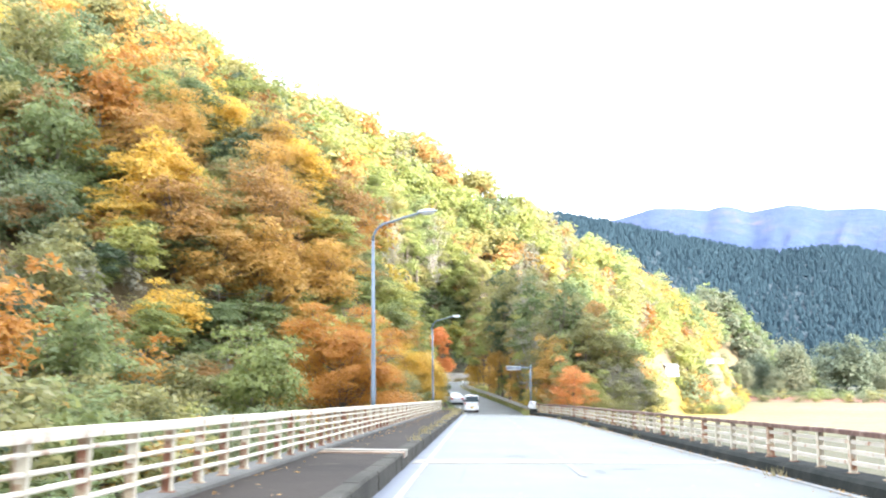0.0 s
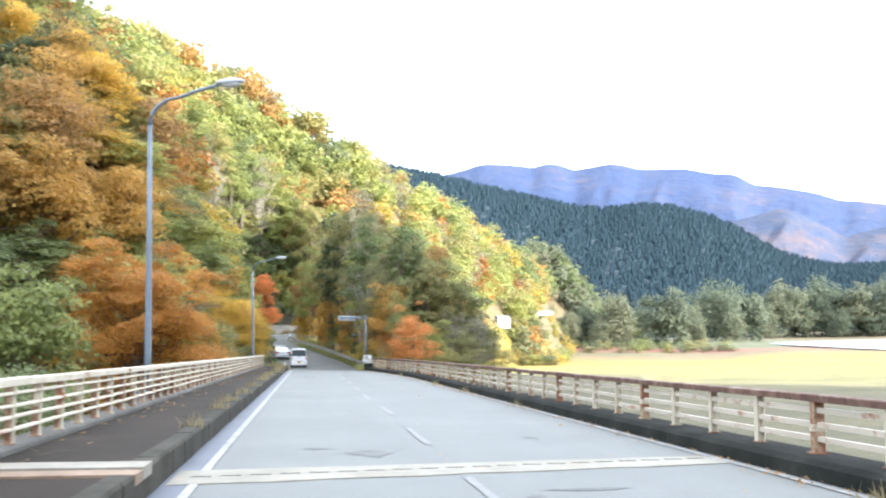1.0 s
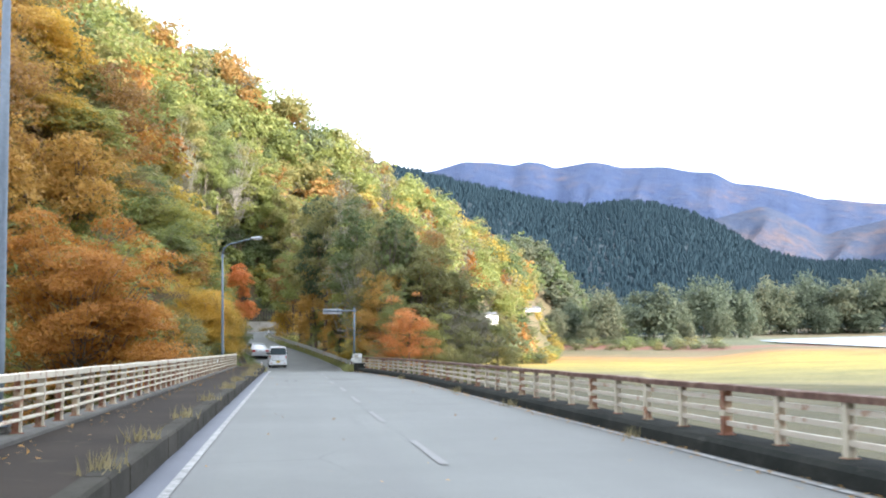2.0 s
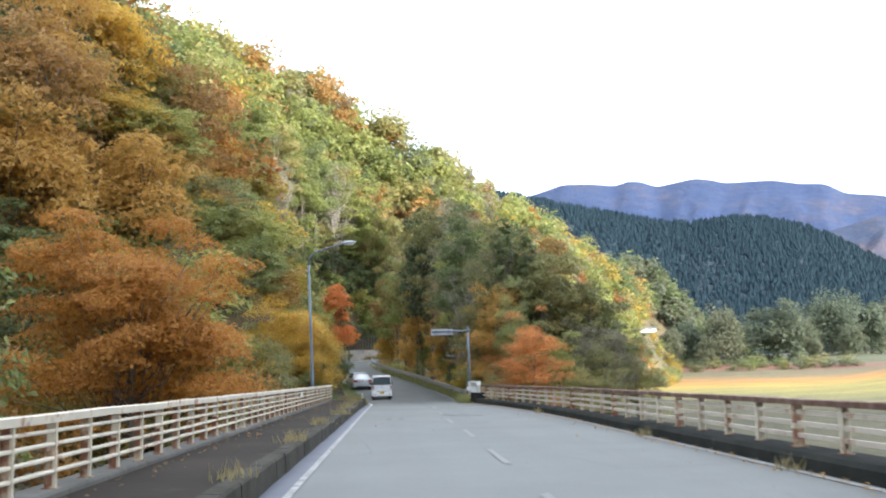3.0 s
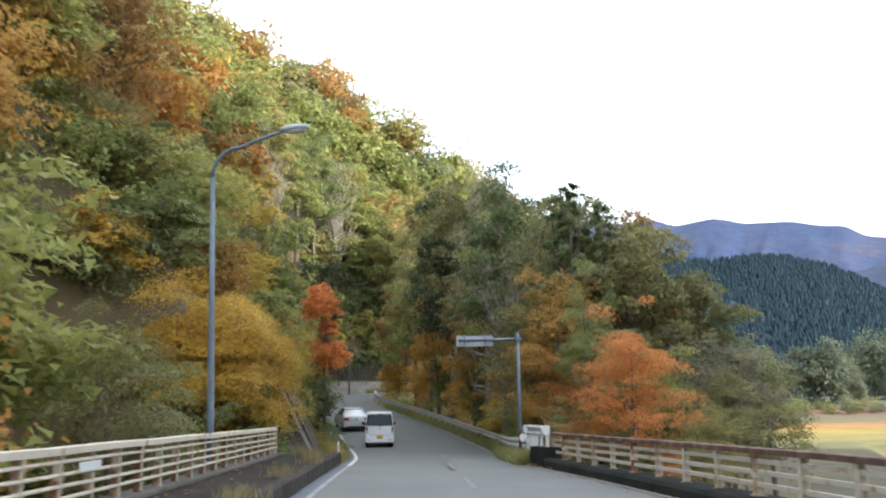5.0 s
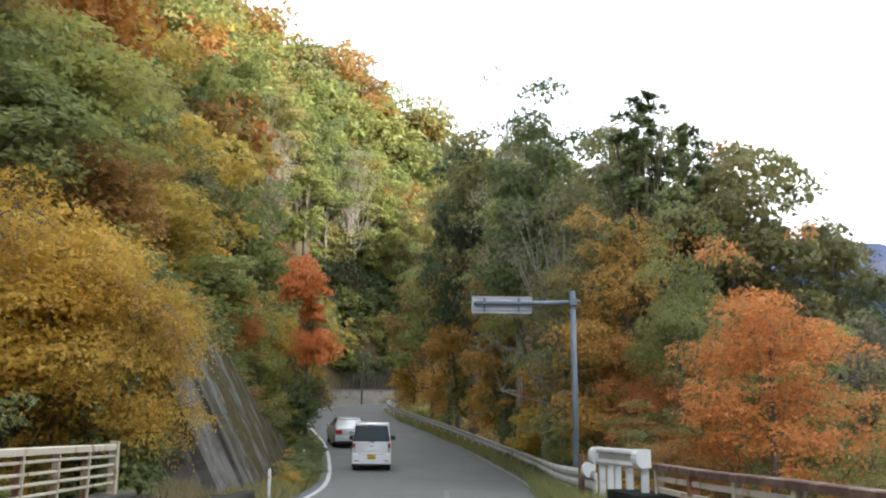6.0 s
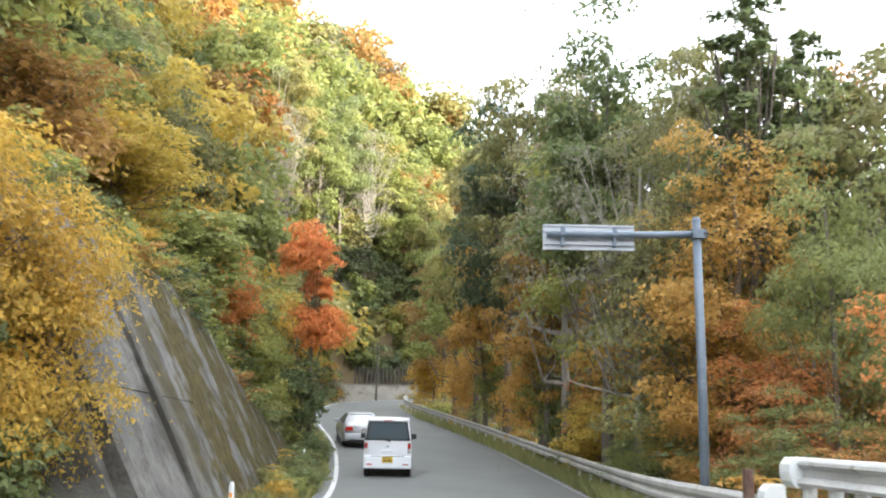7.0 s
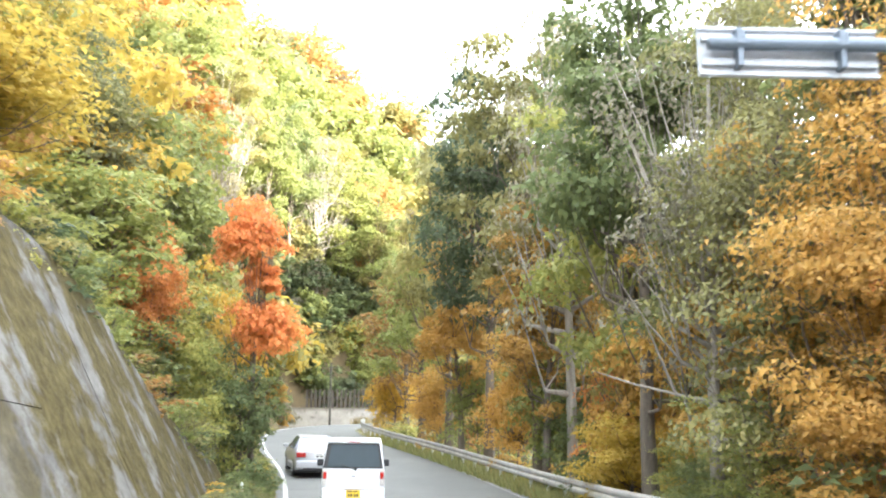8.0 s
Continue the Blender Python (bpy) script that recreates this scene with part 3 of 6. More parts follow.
dash.v = [(-0.055, 0, 0), (0.06, 0.05, 0), (0.06, 1.0, 0), (0.05, 2.1, 0), (0.06, 3.1, 0), (-0.055, 3.0, 0), (-0.045, 2.0, 0), (-0.06, 1.0, 0)]
dash.f = [(0, 1, 2, 7), (7, 2, 3, 6), (6, 3, 4, 5)]
dash_me = dash.mesh("lane_dash")
for k in range(-6, 7):
    ob = part("lane_dash", dash_me, DASH, road)
    ob.location = (1.83 + 0.04 * math.sin(k * 2.1), 38.4 + 6.8 * k, 0.012)
# the deck, its footway and kerbs
deck = Shape().box(-3.55, 6.15, -60, END + 0.6, -0.95, -0.51)
deck.box(-3.55, -1.5, -60, END + 0.6, -0.51, 0.15)
for gx in (-2.4, 1.3, 5.0):
    deck.box(gx - 0.25, gx + 0.25, -60, END, -2.3, -0.95)
setting("bridge_deck", deck, CONCRETE, "weathered concrete bridge deck on girders", "bridge")
setting("bridge_abutment", Shape().box(-4.2, 6.6, END + 0.6, END + 1.6, -7, -0.3), CONCRETE, "stained concrete bridge abutment", "abutment")
for py in (-12, 32):
    setting("bridge_pier", Shape().box(-1.5, 4.4, py - 0.6, py + 0.6, -8, -2.3).box(-3.0, 5.6, py - 0.8, py + 0.8, -2.9, -2.3), CONCRETE, "concrete bridge pier in the valley", "pier")
setting("footway", Shape().box(-3.08, -1.68, -60, END + 0.4, 0.15, 0.275), PATH_ASPHALT, "dark patched asphalt footway along the bridge", "footway")
kerb = setting("kerb", Shape().box(-1.68, -1.672, -60, END, 0.15, 0.27), KERB, "line of dark concrete kerb stones", "kerb")
stone = Shape()
stone.sweep([(0, 0.004, 0), (0, 0.994, 0)], [(-0.11, -0.3), (0.125, -0.3), (0.115, -0.02), (0.09, 0.01), (-0.11, 0.012)])
stone_me = stone.mesh("kerb_stone")
for k in range(0, 88):
    ob = part("kerb_stone", stone_me, KERB, kerb)
    ob.location = (-1.56 + 0.006 * math.sin(k * 1.7), -11 + k, 0.286 + 0.0025 * math.sin(k * 2.3))
setting("plinth_left", Shape().sweep([(-3.2, y, 0.15) for y in along(-60, END, 6)], [(-0.3, 0), (0.12, 0), (0.115, 0.17), (0.09, 0.195), (-0.26, 0.195), (-0.3, 0.17)]), LEDGE,
        "low concrete plinth under the railing", "plinth")


def rail_x(y):
    return soft_interp(y, [-60, 56, 65, 73.5], [5.85, 5.85, 5.3, 4.5])


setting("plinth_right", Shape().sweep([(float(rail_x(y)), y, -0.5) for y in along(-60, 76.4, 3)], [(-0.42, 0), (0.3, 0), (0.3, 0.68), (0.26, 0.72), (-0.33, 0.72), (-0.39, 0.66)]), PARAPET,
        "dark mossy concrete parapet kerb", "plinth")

# expansion joint across road and footway, a little askew
band = Shape()
for k in range(13):
    x = -1.38 + 6.6 * k / 12
    y = 13.95 + 0.1 * k + 0.04 * math.sin(k * 2.3)
    w = 1.2 - 0.03 * k + 0.05 * math.sin(k * 4.0)
    band.v += [(x, y, -0.03), (x, y, 0.014), (x, y + w * 0.5, 0.018), (x, y + w, 0.014), (x, y + w, -0.03)]
band.f = [(a * 5 + j, (a + 1) * 5 + j, (a + 1) * 5 + j + 1, a * 5 + j + 1) for a in range(12) for j in range(4)]
joint = setting("expansion_joint", band, CONCRETE_PALE, "pale concrete expansion joint across the deck", "joint")
for k in range(20):
    x = -1.2 + 0.32 * k
    part("joint_tooth", Shape().box(x, x + 0.22, 14.5 + 0.18 * (x + 1.38), 14.56 + 0.18 * (x + 1.38), 0.0, 0.021), CONCRETE_DARK, joint)
part("footway_joint", Shape().box(-3.05, -1.43, 12.9, 13.4, 0.2, 0.32), CONCRETE_PALE, joint)
part("footway_joint", Shape().box(-3.05, -1.43, 12.5, 12.88, 0.2, 0.3), JOINT_RUST, joint, "rust-stained band")
for k, (px, py, w, l) in enumerate([(0.9, 16.9, 0.32, 0.5), (2.9, 13.2, 0.5, 0.14), (0.2, 17.6, 0.2, 0.16), (3.6, 19.0, 0.14, 0.3), (1.2, 84.0, 1.0, 0.08), (2.2, 12.4, 0.12, 0.7)]):
    sh = Shape()
    n = 18
    rng = random.Random(k)
    sh.v = [(px + w * math.cos(a * 2 * math.pi / n) * rng.uniform(0.4, 1.2), py + l * math.sin(a * 2 * math.pi / n) * rng.uniform(0.4, 1.2), float(level(py)) + 0.006) for a in range(n)]
    sh.f = [tuple(range(n))]
    part("patch", sh, PATCH, road)
# four short tyre marks near the end of the bridge
for px, py, ang in [(-0.05, 56.0, 0), (0.35, 56.0, 0), (2.2, 57.5, 22), (2.75, 57.5, 22)]:
    ob = part("tyre_mark", Shape().box(-0.07, 0.07, -0.9, 0.9, 0.004, 0.007), PATCH, road)
    ob.location, ob.rotation_euler = (px, py, 0), (0, 0, radians(ang))

# ---------------------------------------------------------------- railings


def railing(name, ys, xf, foot, top, posts, rails, half, cap, cap_mat, rail_mat, post_meshes, big_every, label):
    th = thing(name, label, "railing")
    ys_line = along(ys[0], ys[-1], 2.2)
    w, h = cap
    part("top_rail", Shape().sweep([(float(xf(y)), y, top + 0.006 * math.sin(y * 1.3)) for y in ys_line], [(-w, -h), (w, -h), (w + 0.004, -0.012), (w - 0.012, 0.0), (-w + 0.012, 0.0), (-w - 0.004, -0.012)]), cap_mat, th)
    for z in rails:
        part("rail", Shape().sweep([(float(xf(y)), y, z + 0.006 * math.sin(y * 0.9 + z * 20)) for y in ys_line], [(-0.028, -half), (0.028, -half), (0.034, 0), (0.028, half), (-0.028, half)]), rail_mat, th)
    for k, y in enumerate(posts):
        ob = part("post", post_meshes[1 if k % big_every == 0 else 0], None, th)
        ob.location = (float(xf(y)), y, foot)
        ob.rotation_euler = (0, 0, 0.03 * math.sin(k * 2.7))
    return th


def post_mesh(boxes, mats, height):
    """A post out of plates, each with its own coat, on a foot plate."""
    sh = Shape()
    for x0, x1, y0, y1, z0, z1, m in boxes:
        sh.box(x0, x1, y0, y1, z0, z1 if z1 else height)
    me = sh.mesh("post")
    for m in mats:
        me.materials.append(m)
    for k, p in enumerate(me.polygons):
        p.material_index = boxes[k // 6][6]
    return me


# the flange faces the road, the web stands across the railing and rusts from below
H_L, H_R = 0.65, 0.6
web = [(0.01, 0.04, -0.025, 0.025, 0, 0, 0), (-0.06, 0.01, -0.007, 0.007, 0.36, 0, 0), (-0.06, 0.01, -0.008, 0.008, 0, 0.36, 1), (-0.07, -0.06, -0.025, 0.025, 0, 0, 1), (-0.09, 0.06, -0.05, 0.05, 0, 0.012, 1)]
rusted = [(x0, x1, y0, y1, z0, z1, 1 if k in (1, 2, 3, 4) else 0) for k, (x0, x1, y0, y1, z0, z1, m) in enumerate(web)]
stout = [(-0.04, 0.05, -0.012, 0.012, 0, 0, 0), (0.03, 0.052, -0.045, 0.045, 0, 0, 0), (-0.052, -0.03, -0.045, 0.045, 0, 0, 0), (-0.08, 0.08, -0.06, 0.06, 0, 0.02, 1)]
stouter = [(-0.06, 0.065, -0.05, 0.05, 0, 0, 1), (-0.095, 0.095, -0.08, 0.08, 0, 0.025, 1), (-0.068, 0.073, -0.058, 0.058, 0.26, 0.34, 0)]
POST_L = [-9.0 + 1.09 * k for k in range(78)]
lr = railing("railing", POST_L, lambda y: -3.2 + 0 * y, 0.345, 1.075, POST_L, (0.905, 0.77, 0.64, 0.51), 0.017, (0.05, 0.09), CREAM_RAIL, CREAM_RAIL,
             [post_mesh(web, (CREAM, RUST_POST), H_L), post_mesh(rusted, (CREAM, RUST_POST), H_L)], 2, "cream painted steel railing, rusting at the posts")
part("plate", Shape().box(-3.15, -3.14, 58.0, 58.8, 0.77, 0.88), WHITE_STEEL, lr, "small white name plate")
part("end_post", Shape().box(-3.26, -3.14, END - 0.9, END - 0.78, 0.3, 1.12), CREAM, lr)
POST_R = [-9.05 + 1.45 * k for k in range(58)]
railing("railing", POST_R, rail_x, 0.215, 0.895, POST_R, (0.71, 0.55, 0.385), 0.031, (0.075, 0.085), RUST_TOP, CREAM_SOUTH,
        [post_mesh(stout, (CREAM, RUST_POST), H_R), post_mesh(stouter, (CREAM, RUST_POST), H_R)], 4, "old cream steel railing with a rusted brown top rail")


# ---------------------------------------------------------------- street lamps and sign
def street_lamp(x, y, foot):
    th = thing("street_lamp", "tall grey steel street lamp with a curved arm, outside the railing", "street lamp", "street lamps on the bridge", (x, y, foot))
    part("pole", Shape().tube([(0, 0, 0), (0, 0, 0.9), (-0.05, 0, 3.2), (-0.12, 0, 6.1)], [0.082, 0.076, 0.062, 0.048], 12), POLE_BLUE, th, smooth=True)
    arm = [(-0.12, 0, 6.05)]
    for k in range(1, 13):
        w = radians(90 * k / 12)
        arm.append((-0.12 + 0.62 * (1 - math.cos(w)) * 1.0, -0.02 * k, 6.05 + 0.6 * math.sin(w)))
    arm += [(1.0, -0.5, 6.78), (1.45, -0.72, 6.86)]
    part("arm", Shape().tube(arm, [0.047] * 6 + [0.04] * 9, 10), POLE_BLUE, th, smooth=True)
    part("base_plate", Shape().box(-0.2, 0.2, -0.2, 0.2, -0.02, 0.03), POLE_BLUE, th)
    head = bmesh.new()
    bmesh.ops.create_uvsphere(head, u_segments=14, v_segments=8, radius=1.0)
    turn = Matrix.Translation((1.72, -0.85, 6.9)) @ Matrix.Rotation(radians(-26), 4, "Z") @ Matrix.Diagonal((0.37, 0.14, 0.085, 1))
    bmesh.ops.transform(head, matrix=turn, verts=head.verts)
    hd = part("lamp_head", head, GALV, th, smooth=True)
    glass = bmesh.new()
    bmesh.ops.create_uvsphere(glass, u_segments=12, v_segments=6, radius=1.0)
    bmesh.ops.transform(glass, matrix=Matrix.Translation((1.75, -0.86, 6.85)) @ Matrix.Rotation(radians(-26), 4, "Z") @ Matrix.Diagonal((0.27, 0.11, 0.07, 1)), verts=glass.verts)
    part("diffuser", glass, LAMP_GLASS, hd, smooth=True)
    return th


street_lamp(-3.5, 26.0, 0.45)
street_lamp(-3.5, 67.16, 0.45)
setting("lamp_bracket", Shape().box(-3.8, -3.4, 25.7, 26.3, 0.0, 0.43).box(-3.8, -3.4, 66.86, 67.46, 0.0, 0.43), CONCRETE, "concrete corbels that carry the lamps", "bracket")


def overhead_sign():
    z0 = float(terrain(4.5, 80.65)) - 0.1
    th = thing("road_sign", "overhead direction sign seen from its bare grey back", "road sign")
    sx = 4.5
    part("pole", Shape().tube([(sx, 80.65, z0), (sx, 80.65, 2.2), (sx - 0.02, 80.65, 4.22)], [0.066, 0.062, 0.058], 14), POLE_BLUE, th, smooth=True)
    part("pole_cap", Shape().tube([(sx - 0.02, 80.65, 4.22), (sx - 0.02, 80.65, 4.26)], [0.068, 0.04], 14), POLE_BLUE, th)
    part("arm", Shape().tube([(sx + 0.12, 80.65, 4.02), (3.9, 80.65, 4.0), (2.38, 80.65, 3.98)], [0.05, 0.05, 0.045], 10), POLE_BLUE, th, smooth=True)
    cl = Shape().box(sx - 0.09, sx + 0.08, 80.56, 80.74, 3.95, 4.08)
    for b in (-0.1, 0.08):
        cl.tube([(sx + b, 80.5, 4.02), (sx + b, 80.8, 4.02)], [0.018, 0.018], 6)
    part("clamp", cl, POLE_BLUE, th)
    panel = part("panel", Shape().box(2.33, 3.62, 80.74, 80.765, 3.78, 4.14), GALV, th, "plain grey aluminium back")
    for z in (3.79, 4.13):
        part("edge_fold", Shape().box(2.33, 3.62, 80.715, 80.74, z - 0.012, z + 0.012), GALV, panel)
    for z in (3.87, 4.05):
        part("stiffener", Shape().box(2.35, 3.6, 80.7, 80.74, z - 0.022, z + 0.022), GALV, panel)
    for x in (2.6, 3.33):
        part("bracket", Shape().box(x - 0.018, x + 0.018, 80.63, 80.73, 3.82, 4.1).box(x - 0.03, x + 0.03, 80.6, 80.63, 3.97, 4.07), POLE_BLUE, panel)
    return th


overhead_sign()


# ---------------------------------------------------------------- barrier beyond the bridge
def guard_line(y):
    return soft_interp(y, [74, 80, 84, 90, 95, 101, 108.5, 120.5, 131, 141, 150, 158], [4.25, 4.2, 4.45, 4.95, 5.1, 4.75, 3.9, 1.9, -0.3, -2.2, -3.0, -2.6])


def guard_rail():
    th = thing("crash_barrier", "weathered steel crash barrier following the bend of the road", "crash barrier")
    wave = [(-0.02, -0.17), (-0.055, -0.12), (-0.055, -0.06), (-0.005, 0.0), (-0.055, 0.06), (-0.055, 0.12), (-0.02, 0.17), (0.0, 0.17), (-0.03, 0.12), (-0.03, 0.06), (0.02, 0.0), (-0.03, -0.06), (-0.03, -0.12), (0.0, -0.17)]
    ys = list(along(76.6, 154, 4.0))
    for a, b in zip(ys[:-1], ys[1:]):
        pts = [(float(guard_line(y)), y, float(level(y)) + 0.6) for y in along(a - 0.06, b + 0.06, 1.0)]
        part("beam", Shape().sweep(pts, wave), BEAM, th)
    me = Shape().tube([(0, 0, -0.6), (0, 0, 0.72)], [0.055, 0.055], 8).mesh("post")
    for y in along(77.2, 153.5, 2.0):
        ob = part("post", me, WHITE_STEEL, th)
        ob.location = (float(guard_line(y)) + 0.075, y, float(level(y)))
    part("stake", Shape().box(4.1, 4.19, 77.5, 77.6, -0.3, 0.92), RUST_TOP, th, "short rusty stake at the joint")
    return th


guard_rail()


def barrier_end():
    th = thing("barrier_end", "white painted steel end piece between railing and barrier, scuffed", "barrier end")
    ax, ay, bx, by, z = 4.48, 73.7, 4.27, 76.3, 0.0
    d = Vector((bx - ax, by - ay, 0)).normalized()
    r = Vector((d.y, -d.x, 0))
    m = Matrix(((r.x, d.x, 0, ax), (r.y, d.y, 0, ay), (0, 0, 1, z), (0, 0, 0, 1)))
    L = 2.7
    part("beam", Shape().sweep([m @ Vector((0, 0.2, 0.93)), m @ Vector((0, L - 0.1, 0.93))], [(0.02, -0.115), (-0.08, -0.11), (-0.09, -0.08), (-0.04, -0.03), (-0.04, 0.035), (-0.09, 0.08), (-0.08, 0.11), (0.02, 0.115)]), BEAM, th, "grimy grey trough beam")
    part("top_rail", Shape().tube([m @ Vector((-0.02, 0.1, 1.035)), m @ Vector((-0.02, L, 1.035))], [0.04, 0.04], 10), WHITE_STEEL, th)
    for y0, y1, z0, z1 in ((-0.02, 0.26, 0.83, 1.08), (L - 0.16, L + 0.06, 0.8, 1.07), (L + 0.42, L + 0.6, 0.56, 0.8)):
        cap = [(0.05, z0), (-0.1, z0), (-0.15, z0 + 0.06), (-0.16, (z0 + z1) / 2), (-0.15, z1 - 0.06), (-0.1, z1), (0.05, z1)]
        part("end_cap", Shape().sweep([m @ Vector((0, y0, 0)), m @ Vector((0, y1, 0))], cap), WHITE_STEEL, th, "curved white end cap")
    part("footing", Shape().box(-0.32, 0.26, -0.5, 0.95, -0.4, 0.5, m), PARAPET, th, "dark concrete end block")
    for y in (0.08, 0.85, 1.5, 1.95, 2.45):
        part("post", Shape().box(-0.045, 0.045, y, y + 0.09, 0.1, 0.84, m), WHITE_STEEL, th)
    return th


barrier_end()


# roadside markers
def marker(x, y, h):
    z = float(terrain(x, y)) - 0.1
    th = thing("marker_post", "thin white roadside marker post with a reflector", "marker post", "marker posts", (x, y, z))
    part("post", Shape().tube([(0, 0, 0), (0, 0, h), (0.004, 0, h + 0.05)], [0.035, 0.035, 0.02], 8), WHITE_STEEL, th)
    part("reflector", Shape().box(-0.02, 0.02, -0.042, -0.03, h - 0.14, h - 0.09), ORANGE_MARK, th)


for x, y, h in [(-1.75, 80.2, 0.85), (-3.3, 97.0, 1.0), (-5.4, 112.0, 1.0)]:
    marker(x, y, h)


# ---------------------------------------------------------------- retaining wall
def wall_material():
    n = Nodes("mossy_stained_wall")
    co = n.coord()
    sep = n.t.nodes.new("ShaderNodeSeparateXYZ")
    n.link(co, sep.inputs[0])
    # runs of water follow the fall of the slope
    across = n.math("ADD", sep.outputs[1], n.math("MULTIPLY", sep.outputs[2], 0.05))
    comb = n.t.nodes.new("ShaderNodeCombineXYZ")
    n.link(across, comb.inputs[0])
    n.link(n.math("MULTIPLY", sep.outputs[2], 0.16), comb.inputs[1])
    run = comb.outputs[0]
    c = n.ramp(n.noise(co, 0.9, 7, 0.68), [(0.3, (0.085, 0.083, 0.078)), (0.5, (0.14, 0.137, 0.13)), (0.7, (0.2, 0.196, 0.186))])
    pale = n.ramp(n.math("ADD", n.math("MULTIPLY", n.noise(run, 0.75, 3, 0.6), 0.5), n.math("MULTIPLY", n.noise(co, 2.2, 6, 0.7), 0.5)), [(0.57, (0, 0, 0)), (0.65, (0.7, 0.7, 0.7))])
    c = n.mix(pale, c, (0.22, 0.215, 0.2))
    dark = n.ramp(n.math("ADD", n.math("MULTIPLY", n.noise(run, 1.1, 3, 0.6), 0.5), n.math("MULTIPLY", n.noise(co, 1.3, 6, 0.7), 0.5)), [(0.48, (0, 0, 0)), (0.57, (0.85, 0.85, 0.85))])
    c = n.mix(dark, c, (0.06, 0.057, 0.05))
    patches = n.math("ADD", n.math("MULTIPLY", n.noise(run, 0.55, 3, 0.6), 0.5), n.math("MULTIPLY", n.noise(co, 1.2, 6, 0.7), 0.5))
    moss = n.ramp(patches, [(0.44, (0, 0, 0)), (0.5, (1, 1, 1))])
    more = n.ramp(n.math("MULTIPLY", n.math("SUBTRACT", across, 82.0), 0.2), [(0.1, (0.08, 0.08, 0.08)), (0.6, (1, 1, 1))])
    c = n.mix(n.mix(1.0, moss, more, "MULTIPLY"), c, n.ramp(n.noise(co, 4, 6, 0.7), [(0.3, (0.034, 0.027, 0.010)), (0.5, (0.068, 0.056, 0.020)), (0.7, (0.108, 0.096, 0.040))]))
    n.bump(n.noise(co, 7, 7, 0.7), 0.9, 0.05)
    n.bsdf.inputs["Specular IOR Level"].default_value = 0.15
    return n.done(c, 0.95)


WALL = wall_material()


def wall_point(y, z, out=0.0):
    return (float(left(y)) - 1.35 - 0.5 * z + out, y - 0.05 * z, float(level(y)) + z)


wall = setting("retaining_wall", Shape(), WALL, "leaning concrete retaining wall with ribs, mossy and stained", "retaining wall")


def crest(y):
    return float(np.interp(y, [79, 86.5, 89.5, 91.8, 93.5, 96, 102], [4.8, 4.6, 4.7, 4.3, 3.1, 1.9, 0.9]))


def wall_panel(y0, y1, z0, z1a, z1b, out):
    """A slab between two lines of fall; its face is slightly uneven."""
    sh = Shape()
    rows, cols = 7, 5
    for o in (-0.5, out):
        for r in range(rows):
            for c in range(cols):
                u, v = c / (cols - 1), r / (rows - 1)
                y = y0 + (y1 - y0) * u
                z = z0 + ((z1a * (1 - u) + z1b * u) - z0) * v
                inner = o == out and 0 < c < cols - 1 and 0 < r < rows - 1
                sh.v.append(wall_point(y, z, o + (0.035 * noise.noise(Vector((y * 0.9, z * 0.9, 3.0))) if inner else 0)))
    n = rows * cols
    for r in range(rows - 1):
        for c in range(cols - 1):
            a = r * cols + c
            sh.f.append((a + cols, a + cols + 1, a + 1, a))
            sh.f.append((n + a, n + a + 1, n + a + cols + 1, n + a + cols))
    rim = [c for c in range(cols)] + [r * cols + cols - 1 for r in range(1, rows)] + [(rows - 1) * cols + c for c in range(cols - 2, -1, -1)] + [r * cols for r in range(rows - 2, 0, -1)]
    sh.f += [(a, b, n + b, n + a) for a, b in zip(rim, rim[1:] + rim[:1])]
    return sh


for k in range(7):
    y0 = 79.4 + 3.1 * k
    if k < 2:
        part("panel", wall_panel(y0 + 0.36, y0 + 3.09, -0.4, 1.9, 1.9, 0.012 * k), WALL, wall)
        part("panel", wall_panel(y0 + 0.36, y0 + 3.09, 1.915, crest(y0 + 0.36), crest(y0 + 3.1), 0.012 * (1 - k)), WALL, wall)
    else:
        part("panel", wall_panel(y0, y0 + 3.1, -0.4, crest(y0), crest(y0 + 3.1), 0.006 * (k % 2)), WALL, wall)
    if k < 2:
        part("rib", wall_panel(y0, y0 + 0.35, -0.4, crest(y0) + 0.04, crest(y0 + 0.35) + 0.04, 0.1), WALL, wall)
# the wing that faces the bridge
wing = Shape()
wing.v = [(-2.62, 79.25, -0.4), (-6.2, 78.2, -1.0), (-6.6, 77.9, 2.6), (-4.95, 78.75, 4.8), (-2.62, 79.55, -0.4), (-6.2, 78.5, -1.0), (-6.6, 78.2, 2.6), (-4.95, 79.05, 4.8)]
wing.f = [(0, 1, 2, 3), (7, 6, 5, 4), (0, 3, 7, 4), (3, 2, 6, 7), (2, 1, 5, 6), (1, 0, 4, 5)]
part("wing", wing, WALL, wall)


def net_fence():
    th = thing("rockfall_fence", "grey posts of a rockfall fence over the wall", "fence")
    for k in range(5):
        y = 84 + 2.4 * k
        x, yy, z = wall_point(y, crest(y) + 0.3, -0.8)
        part("post", Shape().box(x - 0.05, x + 0.05, yy - 0.06, yy + 0.06, z - 0.6, z + 1.0), GALV, th)


net_fence()


